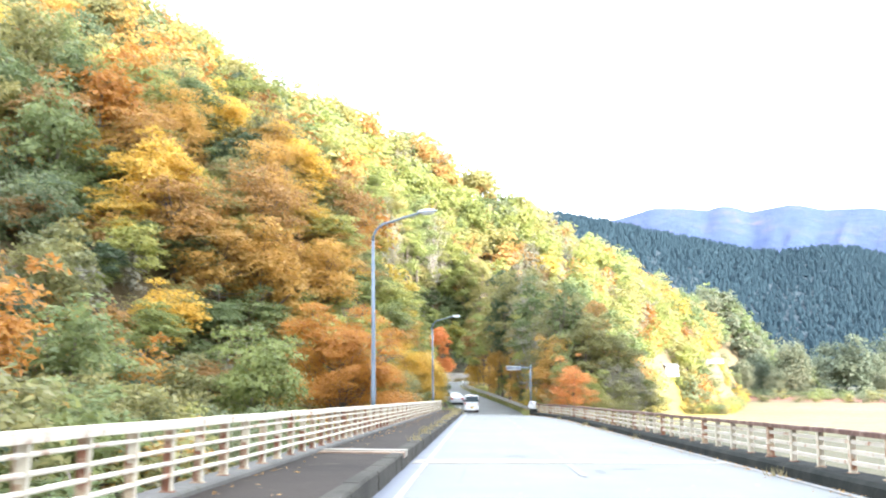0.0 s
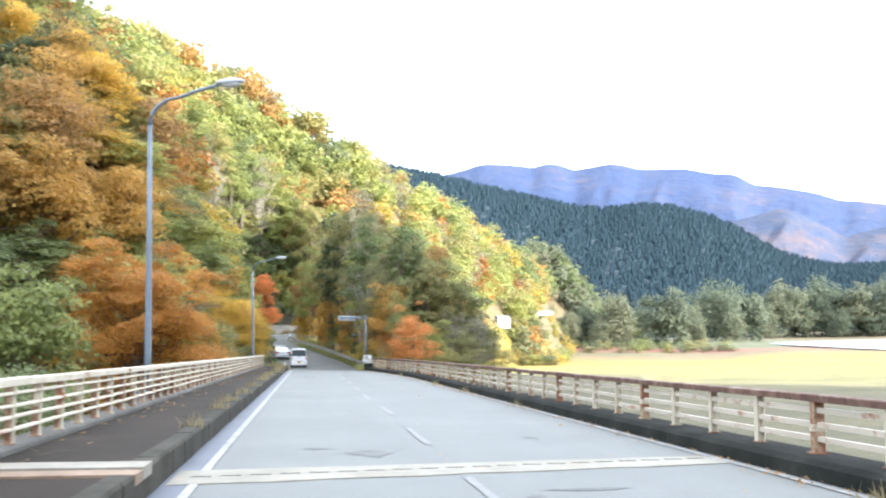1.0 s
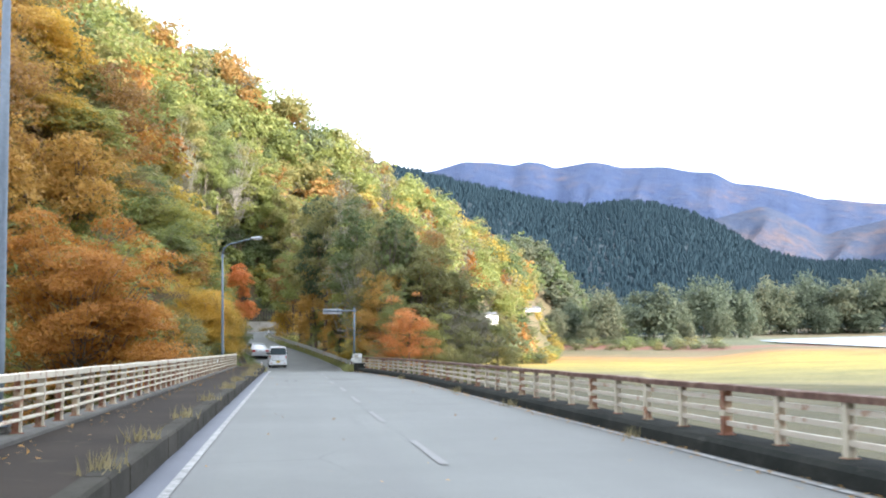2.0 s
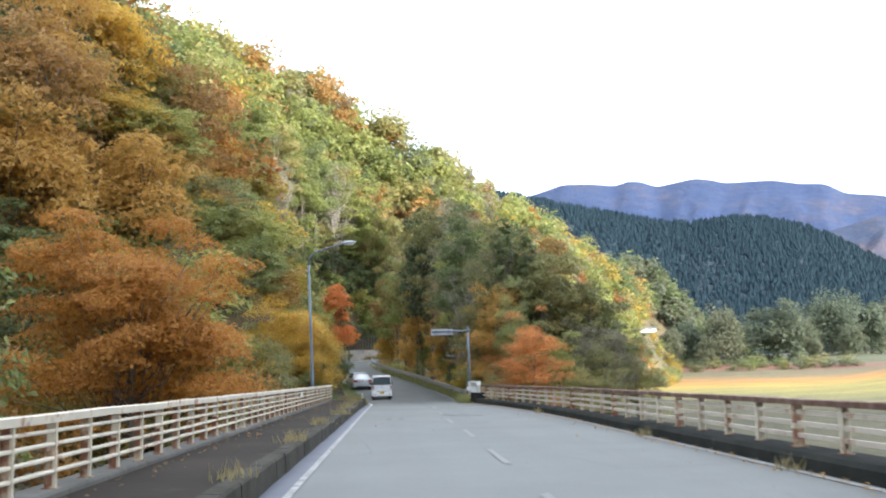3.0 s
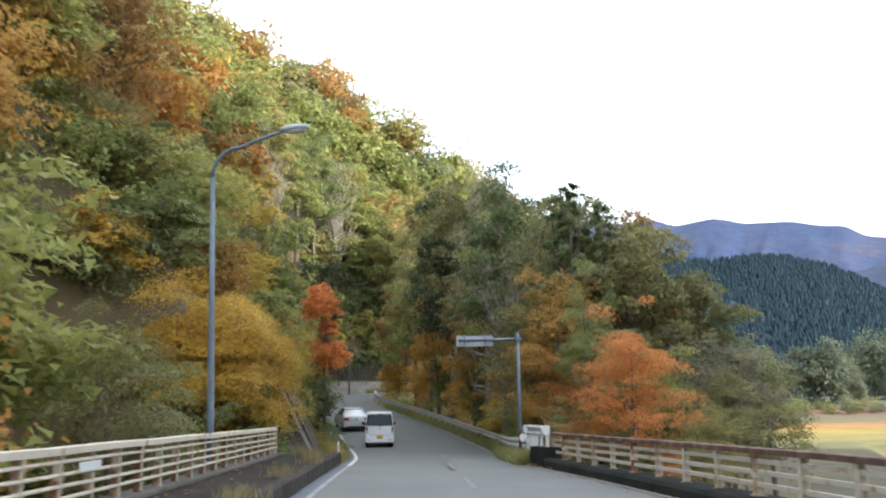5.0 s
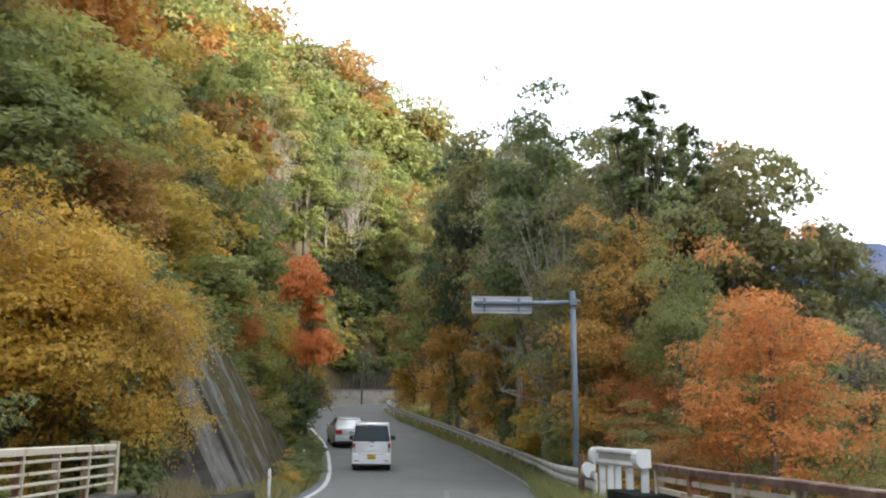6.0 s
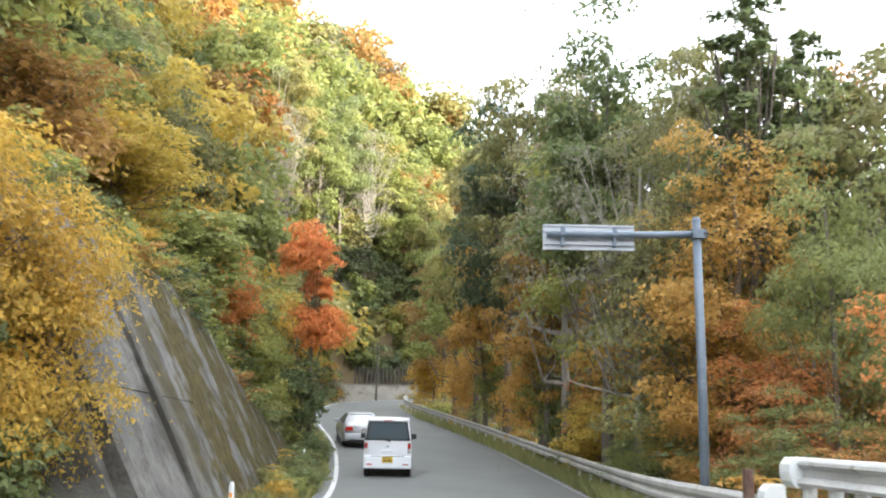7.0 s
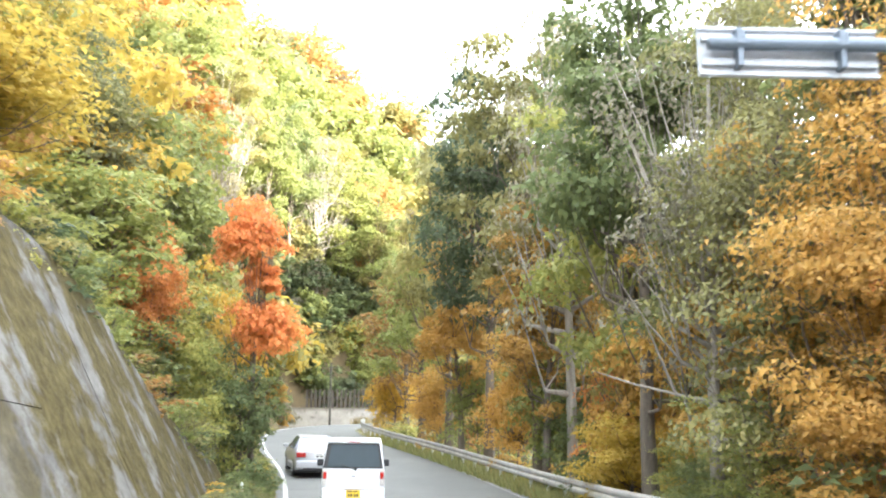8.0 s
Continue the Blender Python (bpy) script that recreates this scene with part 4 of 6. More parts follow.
# the boarded fence on its wall where the road bends away
def board_fence():
    th = thing("board_fence", "dark upright boards on a pale low wall at the bend", "fence")
    z0 = 4.6
    part("low_wall", Shape().box(-11.5, 1.5, 170.0, 170.4, z0 - 1.0, z0 + 1.05), WHITE_RENDER, th)
    part("coping", Shape().box(-11.6, 1.6, 169.93, 170.47, z0 + 1.05, z0 + 1.17), CONCRETE_PALE, th)
    me = Shape().box(-0.11, 0.11, -0.03, 0.03, 0, 1.75).mesh("board")
    for k in range(17):
        ob = part("board", me, WOOD_DARK, th)
        ob.location = (-9.0 + 0.42 * k, 170.2, z0 + 1.16 + 0.1 * math.sin(k * 3.1))
    part("cross_rail", Shape().box(-9.3, -2.0, 170.23, 170.27, z0 + 2.1, z0 + 2.2), WOOD_DARK, th)
    pole = thing("utility_pole", "slim dark utility pole at the bend", "utility pole")
    part("pole", Shape().tube([(-6.6, 168.4, z0 - 0.6), (-6.6, 168.4, z0 + 5.4)], [0.11, 0.08], 10), CONCRETE_DARK, pole)
    part("cross_arm", Shape().box(-6.9, -6.0, 168.37, 168.43, z0 + 4.9, z0 + 4.98), CONCRETE_DARK, pole)


board_fence()

# ---------------------------------------------------------------- trees


def leaf_mesh(name, verts, material):
    """A mesh of loose pointed leaves from an array (n, 3, 3)."""
    n = len(verts)
    me = bpy.data.meshes.new(name)
    me.vertices.add(n * 3)
    me.vertices.foreach_set("co", verts.reshape(-1).astype(np.float32))
    me.loops.add(n * 3)
    me.loops.foreach_set("vertex_index", np.arange(n * 3, dtype=np.int32))
    me.polygons.add(n)
    me.polygons.foreach_set("loop_start", np.arange(0, n * 3, 3, dtype=np.int32))
    me.update(calc_edges=True)
    me.materials.append(material)
    return me


def unit(v):
    return v / np.maximum(np.linalg.norm(v, axis=-1, keepdims=True), 1e-6)


def leaves(rng, centres, out, size):
    """Pointed leaf sprays at the centres, facing outwards and up."""
    n = len(centres)
    nor = unit(rng.randn(n, 3) * 0.6 + np.array([0, 0, 0.5]) + out * 0.75)
    u = unit(np.cross(nor, rng.randn(n, 3)))
    v = np.cross(nor, u)
    s = size * rng.uniform(0.6, 1.4, (n, 1))
    return np.stack([centres - u * s + v * s * 0.6, centres + u * s * 1.1, centres - u * s * 0.7 - v * s * 0.65], 1)


def crown_points(rng, radius, z0, z1, clumps, per, droop=0.0, boughs=12, flat=0.42, wide=0.15):
    """Leaf places: lumpy pads of leaves, three to a bough, with gaps between. Also the pads' middles and the outward ways."""
    half = (z1 - z0) / 2
    mid = np.array([0, 0, (z0 + z1) / 2])
    k = np.arange(boughs) + 0.5
    zz = 1 - 1.75 * k / boughs
    w = k * 2.4 + rng.uniform(-0.5, 0.5, boughs) + rng.rand() * 6
    bough = np.stack([np.sqrt(1 - zz * zz) * np.cos(w), np.sqrt(1 - zz * zz) * np.sin(w), zz], 1)
    reach = rng.uniform(0.68, 1.06, boughs)
    out_to = np.tile([0.46, 0.76, 1.0], boughs) * np.repeat(reach, 3) * rng.uniform(0.9, 1.06, boughs * 3)
    dirs = np.repeat(bough, 3, 0) * out_to[:, None] + rng.randn(boughs * 3, 3) * 0.11
    c = dirs * np.array([radius * 0.88, radius * 0.88, half * 0.92]) + mid
    a = radius * wide * 2.05 * rng.uniform(0.65, 1.3, len(c)) * (1.2 - 0.35 * out_to)
    b = a * np.clip(flat * 1.55, 0.3, 0.75)
    n = clumps * per
    pad = rng.choice(len(c), n, p=a * a / np.sum(a * a))
    d = unit(rng.randn(n, 3))
    d[:, 2] = np.where(rng.rand(n) < 0.7, np.abs(d[:, 2]), d[:, 2])
    turn = rng.rand(len(c), 3) * 6.3
    lump = 1 + 0.17 * (np.sin(4.2 * d[:, 0] + turn[pad, 0]) + np.sin(4.7 * d[:, 1] + turn[pad, 1]) + np.sin(5.1 * d[:, 2] + turn[pad, 2]))
    far_out = (0.5 + 0.5 * rng.rand(n) ** 0.5) * lump * np.where(rng.rand(n) < 0.12, 1.3, 1.0)
    off = d * far_out[:, None] * np.stack([a, a, b], 1)[pad]
    off[:, 2] -= droop * np.linalg.norm(off[:, :2], axis=1)
    return c[pad] + off, d * 0.75 + unit(dirs)[pad] * 0.45, c


def trunk_shape(rng, height, radius, z0, clumps, limbs, lean=0.06, thick=1.0):
    sh = Shape()
    bend = rng.randn(2) * lean * height
    n = 6
    stem = []
    for k in range(n):
        u = k / (n - 1)
        stem.append((bend[0] * u * u + 0.05 * math.sin(k * 2.0), bend[1] * u * u, height * 0.74 * u - 0.4 * (k == 0)))
    r0 = 0.013 * height + 0.04
    sh.tube(stem, [r0 * (1.25 if k == 0 else 1 - 0.8 * k / (n - 1)) for k in range(n)], 7)
    pick = rng.permutation(len(clumps))[:limbs]
    for i in pick:
        e = clumps[i]
        u = min(0.8, max(0.18, (e[2] - 0.22 * radius) / (height * 0.74) * 0.75))
        b = np.array([bend[0] * u * u, bend[1] * u * u, height * 0.74 * u])
        m = b * 0.45 + e * 0.55 + np.array([0, 0, -0.06 * height])
        r = r0 * 0.34 * (1 - 0.5 * u) * thick
        sh.tube([b, m, e], [r, r * 0.6, r * 0.18], 4, cap=False)
        t = e + rng.randn(3) * radius * 0.22
        sh.tube([m, (m + t) / 2 + rng.randn(3) * 0.1, t], [r * 0.5, r * 0.3, r * 0.1], 3, cap=False)
    return sh


TREES = {}


def tree_kind(key, leaf, height, radius, base, clumps, per, size, seed, droop=0.0, limbs=14, bark=None, boughs=12, flat=0.42, wide=0.15, thick=1.0):
    """Meshes of one kind of tree, to be stood in many places."""
    rng = np.random.RandomState(seed)
    p, o, c = crown_points(rng, radius, base, height, clumps, per, droop, boughs, flat, wide)
    crown = leaf_mesh("crown", leaves(rng, p, o, size), LEAF[leaf])
    stem = trunk_shape(rng, height, radius, base, c, limbs, 0.06, thick).mesh("trunk", True)
    stem.materials.append(bark or BARK)
    TREES[key] = (stem, crown, height, radius)


WORDS = {"green": "broadleaf tree with mid-green leaves", "dark": "dark green dense tree", "olive": "olive and bronze autumn tree", "yellow": "tree in golden yellow leaf",
         "lime": "yellow-green autumn tree", "orange": "spreading tree in orange autumn leaf", "rust": "tree with dull rust-brown autumn leaves", "flame": "small maple in bright orange-red leaf",
         "amber": "spreading maple in amber leaf",
         "grey": "nearly bare tree with pale grey twigs", "willow": "grey-green leafy tree", "gold": "tree in bright golden leaf", "maple": "spreading maple in dull orange leaf", "shore": "rounded dull grey-green tree, leaf colour darkened for shade", "cedar": "dark pointed conifer"}


def tree(key, leaf, x, y, top, radius, where, turn=0.0, foot=None, name="tree", group=""):
    """One tree: its crown's top at that height and its radius as given, standing on the ground."""
    stem, crown, h, r = TREES[key]
    z = float(terrain(x, y)) if foot is None else foot
    th = thing(name, WORDS[leaf] + " " + where, "tree" if name == "tree" else name, group, (x, y, z - 0.15))
    th.scale = (radius / r, radius / r, (top - z) / h)
    th.rotation_euler = (0, 0, turn)
    a, b = new("trunk", stem), new("crown", crown)
    a.parent = b.parent = th
    return th


# large near trees, densely leaved
tree_kind("hero_orange", "orange", 12.0, 5.0, 0.8, 270, 330, 0.062, 11, 0.22, limbs=70, boughs=24, flat=0.27, wide=0.135)
tree_kind("near_gold", "gold", 9.0, 3.5, 0.5, 240, 270, 0.048, 12, 0.2, limbs=60, boughs=16, flat=0.36, wide=0.17)
tree_kind("hero_gold", "gold", 9.0, 3.5, 0.5, 165, 52, 0.134, 12, 0.2, limbs=40, boughs=15, flat=0.32, wide=0.19)
tree_kind("hero_yellow", "yellow", 9.0, 3.3, 0.5, 165, 60, 0.115, 37, 0.2, limbs=40, boughs=15, flat=0.3, wide=0.18)
tree_kind("hero_olive", "olive", 13.0, 4.2, 1.2, 210, 40, 0.151, 13, 0.15, limbs=70, boughs=16, thick=1.4)
tree_kind("hero_green", "green", 13.0, 4.0, 1.0, 200, 40, 0.162, 14, 0.3, limbs=60, boughs=15, thick=1.3)
tree_kind("hero_rust", "rust", 12.0, 3.8, 0.8, 150, 54, 0.132, 15, 0.15, limbs=56, boughs=15, flat=0.32, wide=0.19)
tree_kind("hero_willow", "willow", 13.0, 3.0, 1.0, 240, 84, 0.095, 16, 0.45, limbs=60, boughs=17)
tree_kind("hero_dark", "dark", 8.0, 2.6, 0.3, 200, 42, 0.146, 26, 0.3, limbs=24, boughs=12)
tree_kind("hero_lime", "lime", 10.0, 3.5, 0.5, 165, 47, 0.140, 18, 0.2, limbs=50, boughs=14, flat=0.32, wide=0.19)
tree_kind("hero_maple", "maple", 7.0, 2.4, 0.2, 210, 84, 0.078, 27, 0.2, limbs=40, boughs=15, flat=0.32, wide=0.19)
tree_kind("hero_amber", "amber", 9.0, 3.4, 0.4, 180, 62, 0.112, 33, 0.2, limbs=70, boughs=15, flat=0.32, wide=0.2, thick=1.4)
tree_kind("sparse_amber", "amber", 11.0, 4.0, 1.5, 120, 91, 0.090, 36, 0.2, limbs=60, boughs=14, flat=0.26, wide=0.15, thick=1.3)
tree_kind("hero_thin", "grey", 11.0, 2.6, 2.0, 150, 31, 0.090, 19, 0.2, limbs=80, bark=BARK_PALE, boughs=14, thick=1.0)

for i, leaf in enumerate(("olive", "rust", "green", "lime", "amber", "dark", "grey")):
    bare = leaf == "grey"
    tree_kind(f"grove_{leaf}", leaf, 13.0, 3.2, 1.6, 150, 26 if bare else 88, 0.075 if bare else 0.094, 70 + 5 * i, 0.25, limbs=60 if bare else 30, bark=BARK_PALE if bare else BARK, boughs=16, flat=0.3, wide=0.135, thick=1.3 if bare else 0.8)
for i, leaf in enumerate(("olive", "amber", "green", "lime", "maple", "rust")):
    tree_kind(f"fine_{leaf}", leaf, 10.0, 2.9, 0.3, 150, 130, 0.05, 84 + i, 0.25, limbs=30, boughs=18, flat=0.3, wide=0.14, thick=0.5)


def spire():
    """A tall narrow tree with uneven tiers of drooping sprays."""
    rng = np.random.RandomState(81)
    tips, p, o = [], [], []
    for k in range(74):
        u = 0.1 + 0.9 * (k / 73) ** 0.9
        w = k * 2.4 + rng.uniform(-0.4, 0.4)
        reach = 2.1 * (1.08 - u) ** 0.55 * rng.uniform(0.5, 1.1)
        way = np.array([math.cos(w), math.sin(w), 0.12])
        tip = way * reach + np.array([0, 0, 12.0 * u - 0.1 * reach])
        tips.append(tip)
        m = 190 if u < 0.9 else 80
        f = rng.uniform(0.25, 1.0, (m, 1))
        q = way * reach * f + np.array([0, 0, 12.0 * u]) + rng.randn(m, 3) * np.array([0.2, 0.2, 0.09]) * (1.25 - u)
        q[:, 2] -= 0.3 * reach * f[:, 0] ** 2 + 0.12 * np.abs(rng.randn(m))
        p.append(q)
        o.append(np.tile(way + np.array([0, 0, 0.4]), (m, 1)))
    crown = leaf_mesh("crown", leaves(rng, np.concatenate(p), np.concatenate(o), 0.075), LEAF["green"])
    stem = trunk_shape(rng, 13.4, 1.6, 1.0, np.array(tips), 60, 0.01).mesh("trunk", True)
    stem.materials.append(BARK)
    TREES["spire_green"] = (stem, crown, 12.0, 1.9)


spire()


def lobed_maple():
    """A slim tree with one clump of leaves over another."""
    rng = np.random.RandomState(28)
    sets = [crown_points(rng, r, a, b, 60, n, 0.3, 13, 0.22, 0.2) for r, a, b, n in ((1.45, 6.0, 8.1, 95), (0.75, 5.2, 6.4, 40), (1.35, 3.5, 5.6, 90))]
    for s, dx in zip(sets, (-0.35, 0.2, 0.45)):
        s[0][:, 0] += dx
    p = np.concatenate([s[0] for s in sets])
    crown = leaf_mesh("crown", leaves(rng, p, np.concatenate([s[1] for s in sets]), 0.075), LEAF["flame"])
    stem = trunk_shape(rng, 8.2, 1.3, 3.4, np.concatenate([s[2] for s in sets]), 30).mesh("trunk", True)
    stem.materials.append(BARK)
    TREES["high_flame"] = (stem, crown, 8.3, 1.6)


lobed_maple()
# trees of the hillside, and low growth
n_kind = 0
for leaf in ("green", "dark", "olive", "yellow", "lime", "orange", "rust", "flame", "grey", "willow", "amber"):
    for v in range(2):
        n_kind += 1
        bare = leaf == "grey"
        boughs = 10 + 4 * v
        tree_kind(f"mid_{leaf}_{v}", leaf, 11.0, 4.2, 0.5, 110, 12 if bare else 23, 0.13 if bare else 0.225, 40 + n_kind, 0.2, limbs=36 if bare else 8, bark=BARK_PALE if bare else BARK, boughs=boughs)
        tree_kind(f"low_{leaf}_{v}", leaf, 11.0, 4.2, -3.5, 70, 9 if bare else 17, 0.26, 60 + n_kind, 0.2, limbs=18 if bare else 5, bark=BARK_PALE if bare else BARK, boughs=9)

# kind, x, y, height of the top, radius, words
NEAR = [
    ("hero_orange", -8.8, 58.0, 8.1, 4.5, "beside the bridge railing"),
    ("hero_lime", -12.6, 50.5, 6.5, 2.9, "below the bridge railing"),
    ("near_gold", -6.0, 78.2, 6.4, 3.2, "over the wing wall"),
    ("fine_olive", -5.9, 69.0, 4.6, 2.0, "between bridge and hillside"),
    ("hero_green", -4.3, 77.8, 2.5, 1.4, "in front of the wing wall"),
    ("near_gold", -4.5, 78.4, 5.2, 1.9, "over the wing wall"),
    ("fine_green", -5.8, 73.6, 3.0, 2.0, "behind the end of the railing"),
    ("fine_maple", 8.1, 79.2, 6.0, 2.15, "beside the end of the railing"),
    ("hero_rust", 6.3, 79.4, 2.0, 1.2, "beside the end of the railing"),
    ("fine_maple", 7.2, 84.6, 4.2, 1.8, "behind the crash barrier"),
    ("hero_lime", 8.6, 83.4, 4.2, 1.2, "behind the crash barrier"),
    ("hero_green", 6.1, 82.6, 2.2, 1.1, "low beside the crash barrier"),
    ("hero_yellow", 5.75, 98.0, 2.9, 1.3, "low behind the crash barrier"),
    ("sparse_amber", 7.4, 93.6, 7.4, 2.7, "behind the crash barrier"),
    ("hero_lime", 9.6, 89.8, 7.2, 2.2, "behind the crash barrier"),
    ("hero_olive", 6.9, 99.4, 5.6, 1.6, "low behind the crash barrier"),
    ("hero_green", 8.4, 87.8, 4.6, 1.5, "behind the crash barrier"),
    ("hero_gold", -0.2, 140.0, 8.5, 2.0, "at the inside of the bend"),
    ("hero_lime", 3.6, 117.0, 6.4, 1.6, "at the inside of the bend"),
    ("hero_amber", 2.2, 125.0, 6.4, 1.6, "at the inside of the bend"),
    ("hero_rust", 13.0, 94.0, 6.6, 2.4, "in the roadside wood"),
    ("hero_olive", 15.0, 99.0, 6.0, 2.6, "in the roadside wood"),
    ("hero_olive", 13.0, 84.0, 4.2, 2.0, "on the bank below"),
    ("hero_olive", 16.5, 89.0, 4.8, 2.4, "on the bank below"),
    ("hero_thin", 12.2, 86.0, 6.4, 1.6, "on the bank below"),
    ("hero_thin", 14.6, 87.0, 6.2, 1.5, "on the bank below"),
    ("hero_olive", 11.0, 80.5, 2.6, 1.6, "on the bank below"),
    ("high_flame", -4.3, 104.5, 9.7, 1.3, "on the cut slope"),
    ("hero_lime", -6.2, 105.6, 5.4, 1.4, "on the cut slope"),
    ("hero_green", -4.5, 103.6, 4.6, 1.2, "on the cut slope"),
    ("hero_lime", -5.4, 103.0, 3.9, 1.1, "on the cut slope"),
    ("hero_lime", -6.5, 102.4, 6.6, 1.4, "on the cut slope"),
    ("hero_green", -6.4, 107.4, 4.2, 1.3, "on the cut slope"),
    ("hero_lime", -7.6, 113.0, 9.5, 2.0, "on the cut slope"),
    ("hero_gold", -6.4, 108.6, 8.4, 1.8, "on the cut slope"),
    ("hero_lime", -7.4, 98.0, 9.0, 2.5, "above the retaining wall"),
    ("hero_yellow", -8.0, 92.0, 10.0, 2.7, "above the retaining wall"),
    ("hero_rust", -7.8, 86.0, 9.6, 2.2, "above the retaining wall"),
    ("hero_olive", -10.0, 103.0, 14.6, 2.8, "above the retaining wall"),
    ("hero_lime", -9.4, 112.0, 16.0, 3.0, "above the cut slope"),
    ("hero_lime", -7.4, 112.5, 6.2, 1.6, "at the foot of the cut slope"),
    ("hero_green", -9.0, 123.0, 7.4, 1.9, "at the foot of the cut slope"),
    ("hero_lime", -11.4, 133.0, 8.6, 2.2, "at the foot of the cut slope"),
    ("hero_green", -12.0, 145.0, 9.0, 2.4, "at the foot of the cut slope"),
    ("hero_dark", -10.4, 172.5, 11.0, 2.6, "behind the board fence"),
    ("hero_gold", 1.8, 173.0, 12.0, 2.8, "behind the board fence"),
    ("hero_olive", 5.6, 171.0, 13.0, 3.0, "behind the board fence"),
    ("hero_maple", 9.2, 97.0, 8.6, 1.5, "in the roadside wood"),
    ("hero_green", 5.8, 104.0, 4.6, 1.5, "in the roadside wood"),
    ("hero_maple", 6.6, 101.6, 5.0, 1.3, "in the roadside wood"),
    ("fine_green", 7.5, 83.6, 7.6, 1.6, "in the roadside wood"),
    ("hero_green", 5.6, 91.2, 1.8, 1.0, "low behind the crash barrier"),
    ("hero_green", 5.4, 100.6, 1.9, 1.0, "low behind the crash barrier"),
    ("hero_amber", 6.2, 87.0, 2.4, 1.2, "low behind the crash barrier"),
    ("hero_gold", 7.0, 96.4, 3.4, 1.3, "low behind the crash barrier"),
    ("hero_lime", 5.9, 94.0, 1.9, 1.0, "low behind the crash barrier"),
    ("hero_lime", 10.6, 84.2, 5.4, 1.9, "behind the crash barrier"),
    ("hero_lime", -6.6, 83.0, 6.0, 1.2, "on the edge of the wall"),
    ("hero_gold", -6.9, 88.8, 6.2, 1.4, "on the edge of the wall"),
    ("hero_lime", -7.4, 94.0, 6.4, 1.5, "on the edge of the wall"),
    ("hero_lime", 9.0, 86.0, 4.6, 1.5, "in the roadside wood"),
    ("hero_amber", 10.6, 87.6, 5.4, 1.7, "in the roadside wood"),
    ("hero_gold", 8.2, 90.4, 4.4, 1.4, "in the roadside wood"),
    ("hero_lime", 9.8, 92.0, 6.0, 1.8, "in the roadside wood"),
    ("hero_lime", 7.6, 95.4, 6.4, 1.8, "in the roadside wood"),
    ("hero_amber", 6.4, 98.6, 5.6, 1.6, "in the roadside wood"),
    ("hero_lime", 5.6, 106.0, 5.8, 1.7, "in the roadside wood"),
    ("hero_amber", 4.6, 111.0, 5.4, 1.6, "in the roadside wood"),
    ("fine_amber", 6.8, 87.0, 9.0, 2.5, "in the roadside wood"),
    ("fine_olive", 6.2, 89.8, 10.9, 2.5, "in the roadside wood"),
    ("grove_grey", 5.6, 91.0, 10.8, 2.2, "in the roadside wood"),
    ("spire_green", 7.7, 88.2, 11.6, 2.6, "in the roadside wood"),
    ("spire_green", 9.3, 89.0, 10.9, 2.2, "in the roadside wood"),
    ("grove_olive", 10.5, 88.2, 11.9, 3.2, "in the roadside wood"),
    ("grove_olive", 12.9, 88.6, 9.8, 2.7, "in the roadside wood"),
    ("grove_green", 14.8, 90.0, 7.1, 2.5, "in the roadside wood"),
    ("fine_amber", 6.9, 92.4, 8.0, 2.5, "in the roadside wood"),
    ("grove_green", 5.6, 95.4, 15.4, 3.0, "in the roadside wood"),
    ("grove_olive", 8.5, 94.0, 14.8, 3.0, "in the roadside wood"),
    ("grove_rust", 11.2, 94.4, 13.5, 2.9, "in the roadside wood"),
    ("grove_lime", 6.6, 99.6, 14.6, 3.2, "in the roadside wood"),
    ("grove_green", 9.4, 100.5, 15.8, 3.2, "in the roadside wood"),
    ("grove_grey", 5.3, 103.0, 18.6, 2.8, "in the roadside wood"),
    ("grove_olive", 4.9, 107.4, 19.5, 3.4, "leaning over the road"),
    ("grove_amber", 4.7, 104.6, 10.4, 2.3, "leaning over the road"),
    ("grove_olive", 7.6, 108.0, 18.6, 3.4, "in the roadside wood"),
    ("grove_dark", 3.7, 113.2, 20.1, 3.4, "leaning over the road"),
    ("grove_rust", 6.2, 115.0, 19.9, 3.4, "in the roadside wood"),
    ("grove_amber", 2.9, 117.0, 11.1, 2.4, "leaning over the road"),
    ("grove_olive", 2.5, 121.0, 20.3, 3.4, "at the inside of the bend"),
    ("grove_green", 4.8, 125.0, 19.9, 3.4, "at the inside of the bend"),
    ("grove_lime", 1.4, 130.5, 16.3, 3.4, "at the inside of the bend"),
    ("grove_rust", 0.6, 139.0, 15.8, 3.4, "at the inside of the bend"),
    ("grove_lime", 0.8, 149.0, 15.1, 3.4, "at the inside of the bend"),
    ("grove_rust", 13.6, 95.0, 9.2, 2.7, "in the roadside wood"),
    ("grove_lime", -19.5, 158.0, 43.0, 4.4, "behind the bend"),
    ("grove_olive", -16.2, 163.0, 41.5, 4.2, "behind the bend"),
    ("grove_lime", -13.6, 168.0, 40.5, 4.2, "behind the bend"),
    ("grove_grey", -15.4, 157.0, 36.0, 3.6, "behind the bend"),
    ("grove_green", -11.8, 175.0, 42.0, 4.2, "behind the bend"),
    ("grove_grey", -9.2, 178.0, 40.0, 3.6, "behind the bend"),
    ("grove_lime", -6.8, 181.0, 39.0, 4.2, "behind the bend"),
    ("grove_lime", -3.4, 182.0, 35.5, 4.0, "behind the bend"),
    ("grove_olive", -0.4, 181.0, 32.0, 4.0, "behind the bend"),
    ("hero_olive", -10.6, 88.0, 13.4, 2.6, "above the retaining wall"),
    ("hero_green", -11.4, 83.0, 13.0, 2.6, "above the retaining wall"),
    ("hero_yellow", -9.8, 96.6, 13.6, 2.4, "above the retaining wall"),
